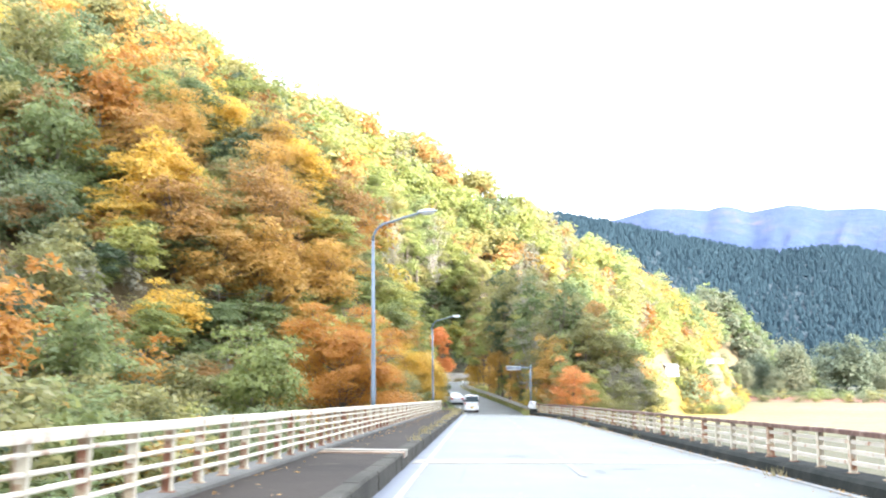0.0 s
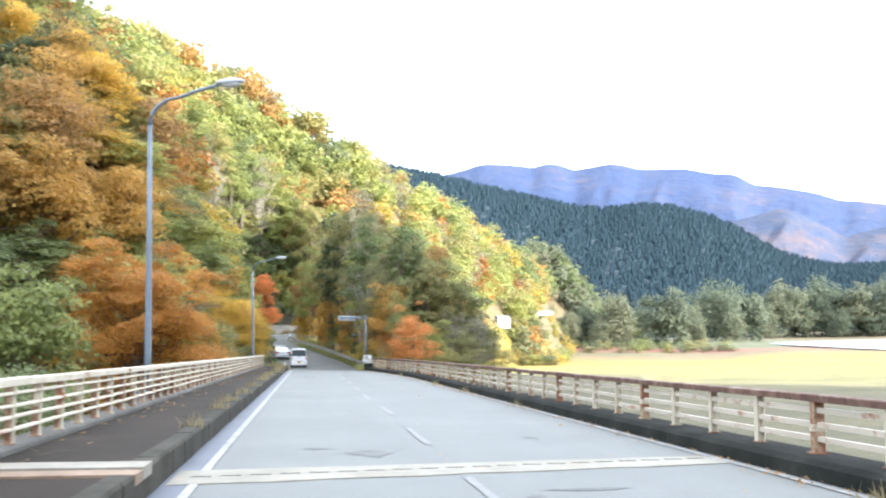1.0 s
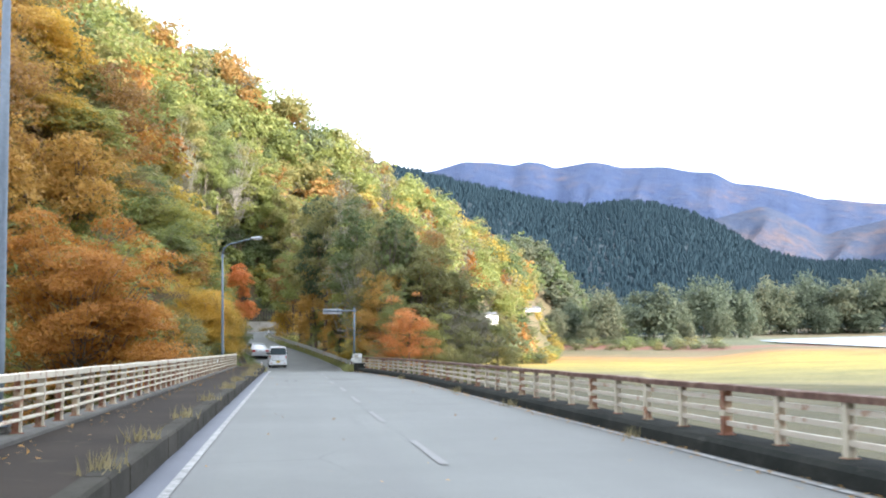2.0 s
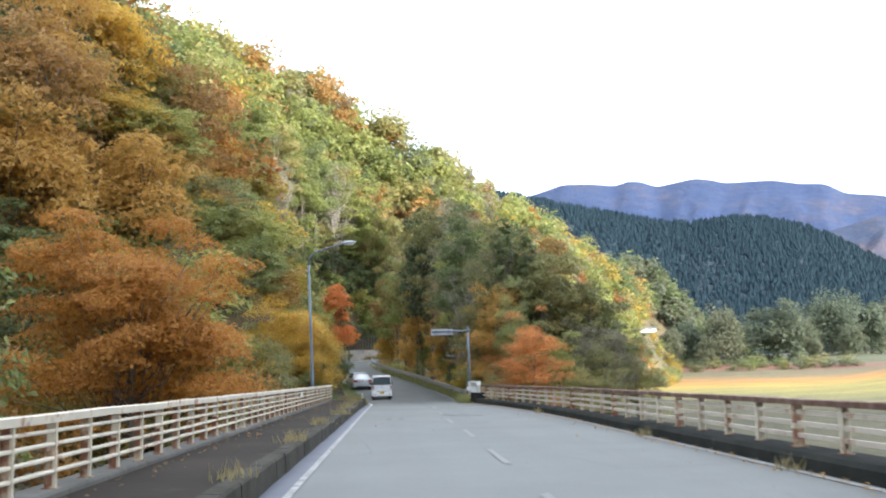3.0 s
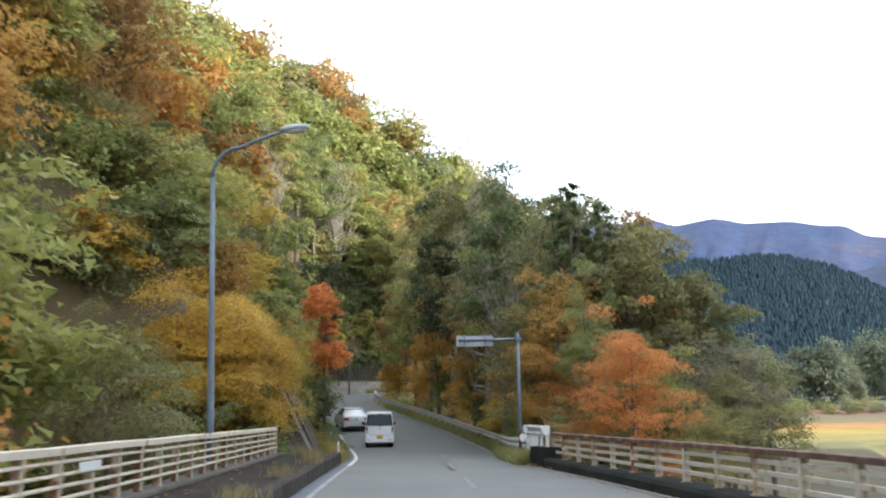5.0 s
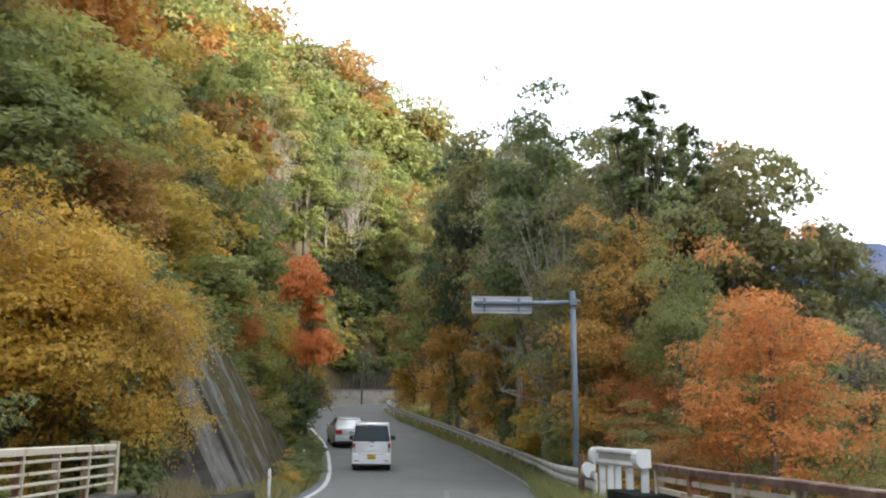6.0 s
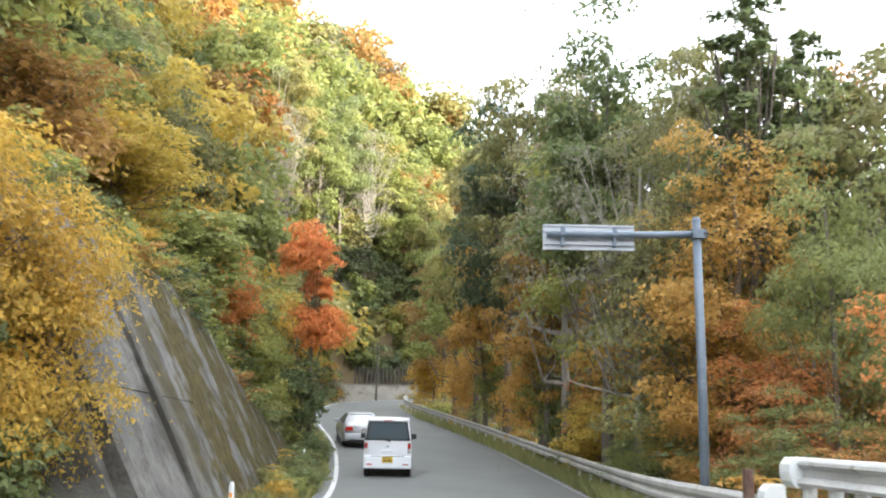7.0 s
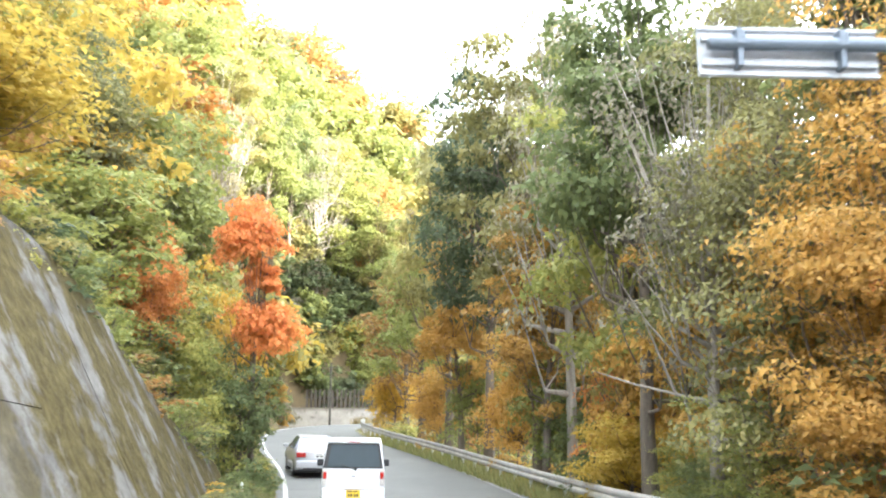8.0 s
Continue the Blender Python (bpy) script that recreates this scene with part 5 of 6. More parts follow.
    ("hero_olive", -12.6, 100.0, 18.0, 2.8, "above the retaining wall"),
    ("hero_rust", -8.6, 101.0, 8.6, 1.9, "above the retaining wall"),
    ("hero_maple", -6.6, 101.0, 8.4, 1.1, "above the end of the wall"),
    ("fine_amber", 6.4, 86.8, 4.4, 1.6, "behind the crash barrier"),
    ("fine_lime", 5.9, 89.6, 3.0, 1.2, "behind the crash barrier"),
    ("fine_amber", 7.4, 89.0, 5.6, 1.9, "behind the crash barrier"),
]
for i, (key, x, y, top, r, where) in enumerate(NEAR):
    if x > 5 and y < 97 and key.replace("hero", "fine") in TREES:
        key = key.replace("hero", "fine")
    tree(key, key.split("_")[1] if key != "hero_thin" else "grey", x, y, top, r, where, turn=0.0 if key == "high_flame" else i * 2.4)


def hidden_by_road(x, y):
    return (left(y) - 3.0 < x < right(y) + 2.0 and 70 < y < 175) or (y < 78 and -6.5 < x < 14)


def pick_leaf(rng, az, d):
    """The mixture of colours changes over the hill: browner low down near the bridge, yellower on the far flank."""
    if az < -14:
        bag = ["rust"] * 2 + ["amber"] * 3 + ["olive"] * 7 + ["green"] * 3 + ["orange"] * 3 + ["dark"] * 2 + ["lime"] * 3 + ["yellow"]
    elif d < 140:
        bag = ["olive"] * 5 + ["green"] * 2 + ["yellow"] * 4 + ["rust"] * 2 + ["orange"] * 3 + ["lime"] * 5
    elif az < 4:
        bag = ["lime"] * 6 + ["olive"] * 6 + ["green"] * 4 + ["yellow"] + ["rust"] * 2 + ["grey"] * 3 + ["willow"] * 2
    else:
        bag = ["lime"] * 6 + ["yellow"] + ["green"] * 3 + ["olive"] * 5 + ["grey"] * 3 + ["orange", "rust", "willow"]
    return bag[rng.randint(len(bag))]


rng = np.random.RandomState(77)
spots = []
for gx in np.arange(-150, 150, 4.9):
    for gy in np.arange(20, 400, 4.9):
        x, y = gx + rng.uniform(-2.2, 2.2), gy + rng.uniform(-2.2, 2.2)
        d, az = math.hypot(x - BASE[0], y - BASE[1]), math.degrees(math.atan2(x - BASE[0], y - BASE[1]))
        foot = np.interp(az, HILL_AZ, HILL_FOOT)
        edge = np.interp(az, HILL_AZ, HILL_D)
        if not (-46 < az < 14.9) or d > edge + 14:
            continue
        if d < foot - 6 and not (left(y) - x > 5 and y > 80) and not (x < -10.5 and y > 16):
            continue
        if hidden_by_road(x, y) or (11.9 < az < 13.2 and terrain(x, y) < 0.036 * d):
            continue
        if any(math.hypot(x - t[1], y - t[2]) < 0.8 * t[4] + 1.6 for t in NEAR):
            continue
        spots.append((d, az, x, y))
spots.sort()
near_spots = sorted(spots, key=lambda s: math.hypot(s[2], s[3] - 74))[:120]
buckets = {}


def joined(leaf, x, y, z, h, r, size=0.2, base=0.05, per=19):
    """A tree that stands too deep in the wood to be picked out."""
    p, o, c = crown_points(rng, r, base * h, h, 60, per, 0.2, boughs=9, wide=0.17)
    buckets.setdefault(leaf, []).append(leaves(rng, p, o, size) + np.array([x, y, z]))


far_spots = [s for s in spots if s not in set(near_spots)]
for i, (d, az, x, y) in enumerate(near_spots):
    leaf = pick_leaf(rng, az, d)
    z = float(terrain(x, y))
    h = rng.uniform(7.0, 11.5)
    if left(y) - x < 7:
        h *= 0.75
    if y < 64 and x > -32:
        h = rng.uniform(4.0, 6.5)
    fine_kind = "hero_" + leaf.replace("yellow", "gold").replace("orange", "amber")
    close_by = math.hypot(x + 9, y - 74) < 24 and fine_kind in TREES
    tree(fine_kind if close_by else f"mid_{leaf}_{i % 2}", leaf, x, y, z + h, h * rng.uniform(0.36, 0.46), "on the wooded hillside", turn=i * 1.9, foot=z, group="hillside trees")

# trees on the river bank beside the bridge
for i, gx in enumerate(np.arange(-68, -11, 5.2)):
    for gy in np.arange(2, 52, 5.2):
        x, y = gx + rng.uniform(-1.8, 1.8), gy + rng.uniform(-1.8, 1.8)
        if math.degrees(math.atan2(-x, y + 8)) > 34 or math.hypot(x - BASE[0], y - BASE[1]) > 60 and math.degrees(math.atan2(x, y - BASE[1])) > -46:
            continue
        leaf = ("olive", "green", "dark", "rust", "green", "olive", "willow", "orange")[rng.randint(8)]
        h = rng.uniform(5.0, 7.5) if x > -28 else rng.uniform(7.0, 10.0)
        if math.degrees(math.atan2(x, y - BASE[1])) > -46 and y > BASE[1]:
            h *= 0.75
        z = float(terrain(x, y))
        tree(f"mid_{leaf}_{i % 2}", leaf, x, y, z + h, h * rng.uniform(0.42, 0.52), "on the river bank", turn=i * 1.9 + y, foot=z, group="trees on the river bank")

# plants hanging over the crest of the wall
for i in range(13):
    y = 80.6 + 1.55 * i
    top = crest(y)
    x, yy, z = wall_point(y, top - 0.25, -0.35)
    leaf = ("lime", "olive", "green", "lime", "rust")[i % 5]
    tree(f"low_{leaf}_{i % 2}", leaf, x, yy, z + rng.uniform(0.9, 1.7), rng.uniform(0.6, 1.0), "hanging over the wall", turn=i * 1.7, foot=z, name="bush", group="plants on the wall")

# close growth over the steep bank above the wall
for gx in np.arange(-25, -6.5, 2.3):
    for gy in np.arange(70, 106, 2.5):
        x, y = gx + rng.uniform(-0.8, 0.8), gy + rng.uniform(-0.8, 0.8)
        if left(y) - x < 5.6 or (y < 78 and x > -9):
            continue
        leaf = ("olive", "amber", "green", "lime", "rust", "gold", "olive", "green", "lime", "rust")[rng.randint(10)]
        h = rng.uniform(2.2, 4.2)
        joined(leaf, x, y, float(terrain(x, y)) - 0.4, h, h * 0.62, size=0.095, base=0.0, per=23)

for gx in np.arange(-46, -9, 3.0):
    for gy in np.arange(36, 72, 3.2):
        x, y = gx + rng.uniform(-1.1, 1.1), gy + rng.uniform(-1.1, 1.1)
        if math.hypot(x + 8.8, y - 58) < 4.5 or x > -9.5:
            continue
        leaf = ("olive", "green", "dark", "willow", "rust", "olive", "green", "dark", "grey", "amber")[rng.randint(10)]
        h = rng.uniform(3.0, 5.2)
        joined(leaf, x, y, float(terrain(x, y)) - 0.4, h, h * 0.56, size=0.1 if x > -22 else 0.16, base=0.0, per=28 if x > -22 else 14)

# growth on the bare bank between bridge and wall
for i in range(90):
    x, y = rng.uniform(-34, -8.0), rng.uniform(56, 104)
    if left(y) - x < 6.0 or math.hypot(x + 8.8, y - 58) < 3.5:
        continue
    leaf = ("olive", "lime", "green", "rust", "yellow")[i % 5]
    z, h = float(terrain(x, y)), rng.uniform(2.8, 5.6)
    leaf = leaf.replace("yellow", "gold")
    tree("hero_" + leaf, leaf, x, y, z + h, h * rng.uniform(0.5, 0.65), "on the steep bank", turn=i * 1.3, foot=z, name="bush", group="bushes on the bank")

# weeds and seedlings along the foot of the wall
for i in range(34):
    y = 84.0 + 0.72 * i + rng.uniform(-0.3, 0.3)
    x = float(left(y)) - rng.uniform(0.75, 1.5)
    leaf = ("green", "lime", "olive", "lime", "green", "gold")[i % 6]
    z, h = float(terrain(x, y)), rng.uniform(0.35, 0.8) + 0.035 * i * rng.uniform(0.4, 1)
    tree("hero_" + leaf, leaf, x, y, z + h, min(0.75, h * rng.uniform(0.55, 0.8)), "at the foot of the wall", turn=i * 2.1, foot=z, name="bush", group="weeds along the wall")

# young trees close over the road on the cut bank
for i, y in enumerate(np.arange(107, 152, 3.1)):
    for row in (0, 1, 2, 3):
        x = float(left(y)) - (4.2, 7.4, 10.4, 13.4)[row] + rng.uniform(-0.5, 0.5)
        z = float(terrain(x, y))
        h = rng.uniform(3.6, 5.6) if row == 0 else rng.uniform(6.0, 8.5)
        leaf = ("green", "olive", "lime", "yellow", "olive", "lime", "rust", "green")[(i * 3 + row * 5) % 8]
        if row > 1:
            joined(leaf, x, y, z, h, h * 0.45)
        else:
            tree(f"mid_{leaf}_{i % 2}", leaf, x, y, z + h, h * rng.uniform(0.36, 0.44), "on the roadside bank", turn=i * 1.1, foot=z, group="trees on the cut bank")

# dense young growth on the bank behind the board fence
for i in range(55):
    row = i // 11
    x, y = -14.5 + 1.75 * (i % 11) + rng.uniform(-0.5, 0.5), 172.6 + 2.6 * row + rng.uniform(-0.3, 0.3)
    leaf = ("dark", "green", "lime", "green", "olive", "dark", "lime")[(i * 3 + row) % 7]
    joined(leaf, x, y, float(terrain(x, y)) - 0.3, rng.uniform(4.2, 6.0) + 0.7 * row, 1.9 + 0.25 * row, base=0.0)
for gx in np.arange(-24, -9, 2.3):
    for gy in np.arange(158, 186, 2.5):
        x, y = gx + rng.uniform(-0.8, 0.8), gy + rng.uniform(-0.8, 0.8)
        if y < 171.5 and x > left(min(y, 166)) - 4.2 or y < 173 and x > -11.5:
            continue
        joined(("lime", "olive", "green", "grey", "lime")[rng.randint(5)], x, y, float(terrain(x, y)) - 0.4, rng.uniform(3.6, 5.6), 2.1, base=0.0)

for i in range(46):
    x, y = rng.uniform(-15.0, -9.3), rng.uniform(153, 171.6)
    if left(min(y, 158)) - x < 2.4 or float(terrain(x, y)) < 1.5:
        continue
    joined(("green", "olive", "lime", "grey", "amber")[i % 5], x, y, float(terrain(x, y)) - 0.3, rng.uniform(1.6, 3.4), 1.25, size=0.12, base=0.0)

# the far part of the wood
for d, az, x, y in far_spots:
    leaf = pick_leaf(rng, az, d)
    h = rng.uniform(8, 13)
    r = h * rng.uniform(0.36, 0.46)
    z = float(terrain(x, y))
    if y < 64 and x > -32:
        h, r = h * 0.55, r * 0.55
    close = math.hypot(x, y - 74) < 75
    p, o, c = crown_points(rng, r, 0.08 * h, h, 80 if close else 50, (20 if close else 15) if leaf != "grey" else 8, 0.2, boughs=10, wide=0.17)
    q = leaves(rng, p, o, (0.28 if close else 0.39) if leaf != "grey" else 0.28)
    if -14 < x < 4 and 158 < y < 178:
        continue
    buckets.setdefault(leaf, []).append(q + np.array([x, y, z]))
for i in range(330):
    az, d = rng.uniform(-16, 5), rng.uniform(136, 186)
    x, y = BASE[0] + d * math.sin(radians(az)), BASE[1] + d * math.cos(radians(az))
    if (y < 172 and x > left(min(y, 166)) - 5) or (y < 173 and x > -16):
        continue
    leaf = pick_leaf(rng, az, 160)
    h = rng.uniform(4, 7)
    p, o, c = crown_points(rng, h * 0.55, 0, h, 40, 18, 0.2, boughs=8, wide=0.18)
    buckets.setdefault(leaf, []).append(leaves(rng, p, o, 0.27) + np.array([x, y, float(terrain(x, y)) - 0.3]))
for i in range(170):
    az, d = rng.uniform(10.5, 20.5), rng.uniform(385, 440)
    x, y = BASE[0] + d * math.sin(radians(az)), BASE[1] + d * math.cos(radians(az))
    # Darkened shore leaves put the knoll's shade into its trees.
    leaf = ("shore", "shore", "dark", "shore", "green")[i % 5]
    h = rng.uniform(8, 13)
    p, o, c = crown_points(rng, h * 0.48, 0.05 * h, h, 30, 8, 0.2)
    buckets.setdefault(leaf, []).append(leaves(rng, p, o, 0.85) + np.array([x, y, float(terrain(x, y))]))
for leaf, qs in buckets.items():
    tagged(new("hillside_wood", leaf_mesh("hillside_wood", np.concatenate(qs), LEAF[leaf])), WORDS[leaf].replace("tree", "trees", 1) + " across the far hillside", "woodland", kind="stuff")

# willows and thickets beyond the meadow
for i in range(3):
    tree_kind(f"shore_{i}", "shore", 15.0, 9.0 if i else 7.0, -2.5, 300, 24, 0.4, 90 + i, 0.2, limbs=6, boughs=15 + 2 * i, flat=0.5, wide=0.2)
# bearing, distance, height of the top, radius
for i, (az, d, top, r) in enumerate([(15.4, 352, 15, 5), (16.3, 350, 17, 4.5), (17.2, 365, 20, 6), (18.2, 352, 14, 4), (19.3, 360, 25, 8), (20.7, 395, 22, 6), (22.1, 370, 27, 9.5), (23.5, 395, 22, 6), (24.9, 415, 32, 12), (26.6, 430, 31, 9), (28.4, 545, 40, 14), (30.4, 560, 43, 14),
                                     (32.4, 560, 40, 13), (34.4, 565, 44, 15), (37.0, 565, 44, 15), (39.5, 565, 42, 15), (25.9, 400, 17, 6), (27.3, 520, 26, 8), (29.4, 545, 26, 8), (24.0, 380, 13, 4), (31.4, 545, 24, 8), (33.4, 548, 22, 8)]):
    x, y = BASE[0] + d * math.sin(radians(az)), BASE[1] + d * math.cos(radians(az))
    tree(f"shore_{i % 3}", "shore", x, y, top, r, "beyond the meadow", turn=i * 1.3, group="trees beyond the meadow")
for i in range(34):
    az, d = 15.2 + 0.34 * i + rng.uniform(-0.3, 0.3), rng.uniform(318, 352)
    h, r = rng.uniform(2.5, 5.5), rng.uniform(2.2, 4.2)
    leaf = "green" if 12 < i < 22 else ("willow", "olive", "dark")[i % 3]
    x, y = BASE[0] + d * math.sin(radians(az)), BASE[1] + d * math.cos(radians(az))
    z = float(terrain(x, y))
    tree(f"low_{leaf}_{i % 2}", leaf, x, y, z + h, r, "low beyond the meadow", turn=i * 1.7, foot=z, name="bush", group="shrubs beyond the meadow")
# thicket round the hill's end
for i in range(80):
    az, d = rng.uniform(11.6, 16.6), rng.uniform(232, 325)
    h = rng.uniform(2.8, 5.5)
    leaf = ("lime", "olive", "willow", "yellow", "green")[i % 5]
    x, y = BASE[0] + d * math.sin(radians(az)), BASE[1] + d * math.cos(radians(az))
    z = float(terrain(x, y))
    tree(f"low_{leaf}_{i % 2}", leaf, x, y, z + h, h * 0.6, "at the foot of the hill", turn=i * 1.7, foot=z, name="bush", group="thicket at the hill foot")

# undergrowth: bushes on the banks beside the road and below the bridge
for i in range(120):
    if i < 56:
        y = rng.uniform(90, 150)
        x = float(left(y)) - rng.uniform(3.0, 5.4)
        h, leaf = rng.uniform(1.0, 2.4), ["green", "lime", "olive", "lime", "dark"][i % 5]
    elif i < 96:
        y = rng.uniform(80, 150)
        x = float(guard_line(y)) + rng.uniform(1.0, 3.6)
        h, leaf = rng.uniform(1.0, 2.6), ["amber", "lime", "olive", "lime", "rust"][i % 5]
    else:
        y = rng.uniform(20, 70)
        x = -rng.uniform(9, 19)
        h, leaf = rng.uniform(2.5, 5.5), ["olive", "willow", "grey", "green", "amber"][i % 5]
    z = float(terrain(x, y))
    tree(f"low_{leaf}_{i % 2}", leaf, x, y, z + h, h * rng.uniform(0.5, 0.75), "low among the undergrowth", turn=i, foot=z, name="bush", group="undergrowth")

# cedars of the dark mountain, in the same haze-tinted colour
cones_v, cones_f = [], []
for i in range(26000):
    a = rng.uniform(MID_AZ[0], 44)
    u = rng.uniform(0, 1) ** 1.3
    e = sum(np.interp(a + o, MID_AZ, MID_EL) for o in (-0.3, 0, 0.3)) / 3 - 0.3
    d = MID_R - MID_DEPTH * u
    z = MID_R * math.tan(radians(e)) * (1 - u) - 12 * u
    h = rng.uniform(5.5, 9.5)
    x, y, r = BASE[0] + d * math.sin(radians(a)), BASE[1] + d * math.cos(radians(a)), h * 0.42
    m = len(cones_v)
    for s in range(5):
        q = 2 * math.pi * s / 5 + a * 9
        cones_v.append((x + r * math.cos(q), y + r * math.sin(q), z - 1.5))
    cones_v.append((x, y, z + h))
    cones_f += [(m + s, m + (s + 1) % 5, m + 5) for s in range(5)]
cedars = Shape()
cedars.v, cedars.f = cones_v, cones_f
tagged(part("cedar_forest", cedars, LEAF["cedar"]), "dense plantation of dark cedars on the mountainside, coloured for haze", "woodland", kind="stuff")


# ---------------------------------------------------------------- grass and weeds
def blades(spots, size, rng):
    """Thin upright tufts."""
    n = len(spots)
    w = rng.rand(n) * 2 * math.pi
    lean = rng.randn(n, 3) * 0.35
    lean[:, 2] = 1.0
    hgt = size * rng.uniform(0.5, 1.3, (n, 1))
    side = np.stack([np.cos(w), np.sin(w), 0 * w], 1) * 0.05 * np.maximum(size, 0.25)
    tip = spots + lean * hgt
    return np.stack([spots - side, tip, spots + side], 1)


verge, rough_grass = [], []
for i in range(16000):
    y = 76.4 + 74 * rng.rand() ** 1.4
    x = float(left(y)) - rng.uniform(0.35, 2.7)
    (verge if i % 3 else rough_grass).append((x, y, float(level(y)) - 0.12))
for i in range(9000):
    y = 76.8 + 72 * rng.rand() ** 1.6
    x = float(guard_line(y)) + rng.uniform(-0.3, 1.3)
    (rough_grass if i % 3 else verge).append((x, y, float(level(y)) - 0.14))
tagged(new("verge_grass", leaf_mesh("verge_grass", blades(np.array(verge), 0.34, rng), LEAF["green"])), "rough green grass on the road verges", "grass", kind="stuff")
tagged(new("verge_grass", leaf_mesh("verge_grass", blades(np.array(rough_grass), 0.44, rng), LEAF["olive"])), "browning tall grass on the road verges", "grass", kind="stuff")
under, under_brown = [], []
for i in range(13000):
    y = 75.2 + 60 * rng.rand() ** 1.7
    x = float(guard_line(y)) + rng.uniform(-0.42, 0.3)
    (under if i % 2 else under_brown).append((x, y, float(level(y)) - 0.1))
tagged(new("barrier_weeds", leaf_mesh("barrier_weeds", blades(np.array(under), 0.5, rng), LEAF["olive"])), "browning weeds growing through the crash barrier", "weeds", kind="stuff")
tagged(new("barrier_weeds", leaf_mesh("barrier_weeds", blades(np.array(under_brown), 0.46, rng), LEAF["green"])), "green weeds growing through the crash barrier", "weeds", kind="stuff")
bend = np.stack([rng.uniform(-12.5, 2.0, 2600), rng.uniform(167.4, 169.9, 2600), np.zeros(2600)], 1)
bend[:, 2] = terrain(bend[:, 0], bend[:, 1]) - 0.05
tagged(new("bend_grass", leaf_mesh("bend_grass", blades(bend, 0.7, rng), LEAF["straw"])), "pale dry grass before the wall at the bend", "grass", kind="stuff")
tufts = []
mound = np.stack([rng.uniform(-3.7, -1.6, 2600), rng.uniform(76.3, 83.0, 2600), np.zeros(2600)], 1)
mound[:, 2] = terrain(mound[:, 0], mound[:, 1]) - 0.05
mound[:, 2] = np.minimum(mound[:, 2], level(mound[:, 1]) + 0.1)
tufts.append(blades(mound, 0.45, rng))
for cx, cy, n, s in [(-1.62, 34.6, 60, 0.4), (-1.66, 41.0, 90, 0.5), (-1.7, 47.5, 120, 0.6), (-1.55, 54.0, 140, 0.6), (-1.66, 60.0, 160, 0.7), (-1.8, 65.5, 160, 0.7), (-1.7, 70.5, 180, 0.8), (-2.0, 74.5, 260, 0.9),
                     (-1.62, 29.4, 50, 0.35), (-1.6, 22.6, 50, 0.35), (-1.66, 25.5, 60, 0.35), (-1.6, 18.2, 40, 0.3), (5.36, 36.5, 60, 0.35), (5.34, 44.0, 60, 0.3), (5.36, 12.0, 40, 0.25), (5.34, 28.0, 30, 0.25), (5.2, 58.0, 60, 0.3), (-2.6, 76.4, 220, 0.9)]:
    base = 0.27 if cx < 0 else 0.0
    pts = np.stack([cx + rng.randn(n) * 0.07 * (1 + s), cy + rng.randn(n) * 0.35 * s * 1.6, np.full(n, base)], 1)
    tufts.append(blades(pts, 0.24 * (0.6 + s * 0.4), rng))
tagged(new("weeds", leaf_mesh("weeds", np.concatenate(tufts), LEAF["straw"])), "straw-coloured weeds growing in the kerb joints", "weeds", kind="stuff")
fall = []
for i in range(1600):
    y = rng.uniform(4, 75)
    x = float(rail_x(y)) - 0.45 - abs(rng.randn()) * 0.22 if i % 4 else (-3.0 + abs(rng.randn()) * 0.3 if i % 16 else rng.uniform(-1.1, 5.2))
    fall.append((x, y, 0.012 if x > -1.4 else 0.285))
fall = np.array(fall)
tagged(new("fallen_leaves", leaf_mesh("fallen_leaves", leaves(rng, fall + np.array([0, 0, 0.02]), np.tile([0, 0, 2.0], (len(fall), 1)), 0.028), LEAF["rust"])), "scattered brown fallen leaves along the kerbs", "leaves", kind="stuff")

# ---------------------------------------------------------------- vehicles


def loft(rings):
    """A closed body through cross-section rings, each a list of (x, y, z)."""
    bm = bmesh.new()
    rows = [[bm.verts.new(p) for p in ring] for ring in rings]
    n = len(rows[0])
    for a, b in zip(rows[:-1], rows[1:]):
        for s in range(n):
            bm.faces.new((a[s], a[(s + 1) % n], b[(s + 1) % n], b[s]))
    bm.faces.new(list(reversed(rows[0])))
    bm.faces.new(rows[-1])
    return bm


def rounded(bm, width, segments=2):
    bmesh.ops.bevel(bm, geom=[e for e in bm.edges if e.is_manifold and e.calc_face_angle(0) > 0.5], offset=width, segments=segments, affect="EDGES", profile=0.6)
    return bm


def block(x0, x1, y0, y1, z0, z1, bevel=0.02):
    bm = bmesh.new()
    bmesh.ops.create_cube(bm, size=1.0, matrix=Matrix.Translation(((x0 + x1) / 2, (y0 + y1) / 2, (z0 + z1) / 2)) @ Matrix.Diagonal((x1 - x0, y1 - y0, z1 - z0, 1)))
    return rounded(bm, bevel) if bevel else bm


def wheel(parent, x, y, r, w):
    wh = part("wheel", Shape().tube([(x - w / 2, y, r), (x - w / 2 + 0.02, y, r), (x + w / 2 - 0.02, y, r), (x + w / 2, y, r)], [r - 0.03, r, r, r - 0.03], 20), TYRE, parent, smooth=False)
    s = 1 if x > 0 else -1
    part("rim", Shape().tube([(x + s * (w / 2 - 0.03), y, r), (x + s * (w / 2 + 0.006), y, r)], [r * 0.66, r * 0.62], 16), GALV, wh)


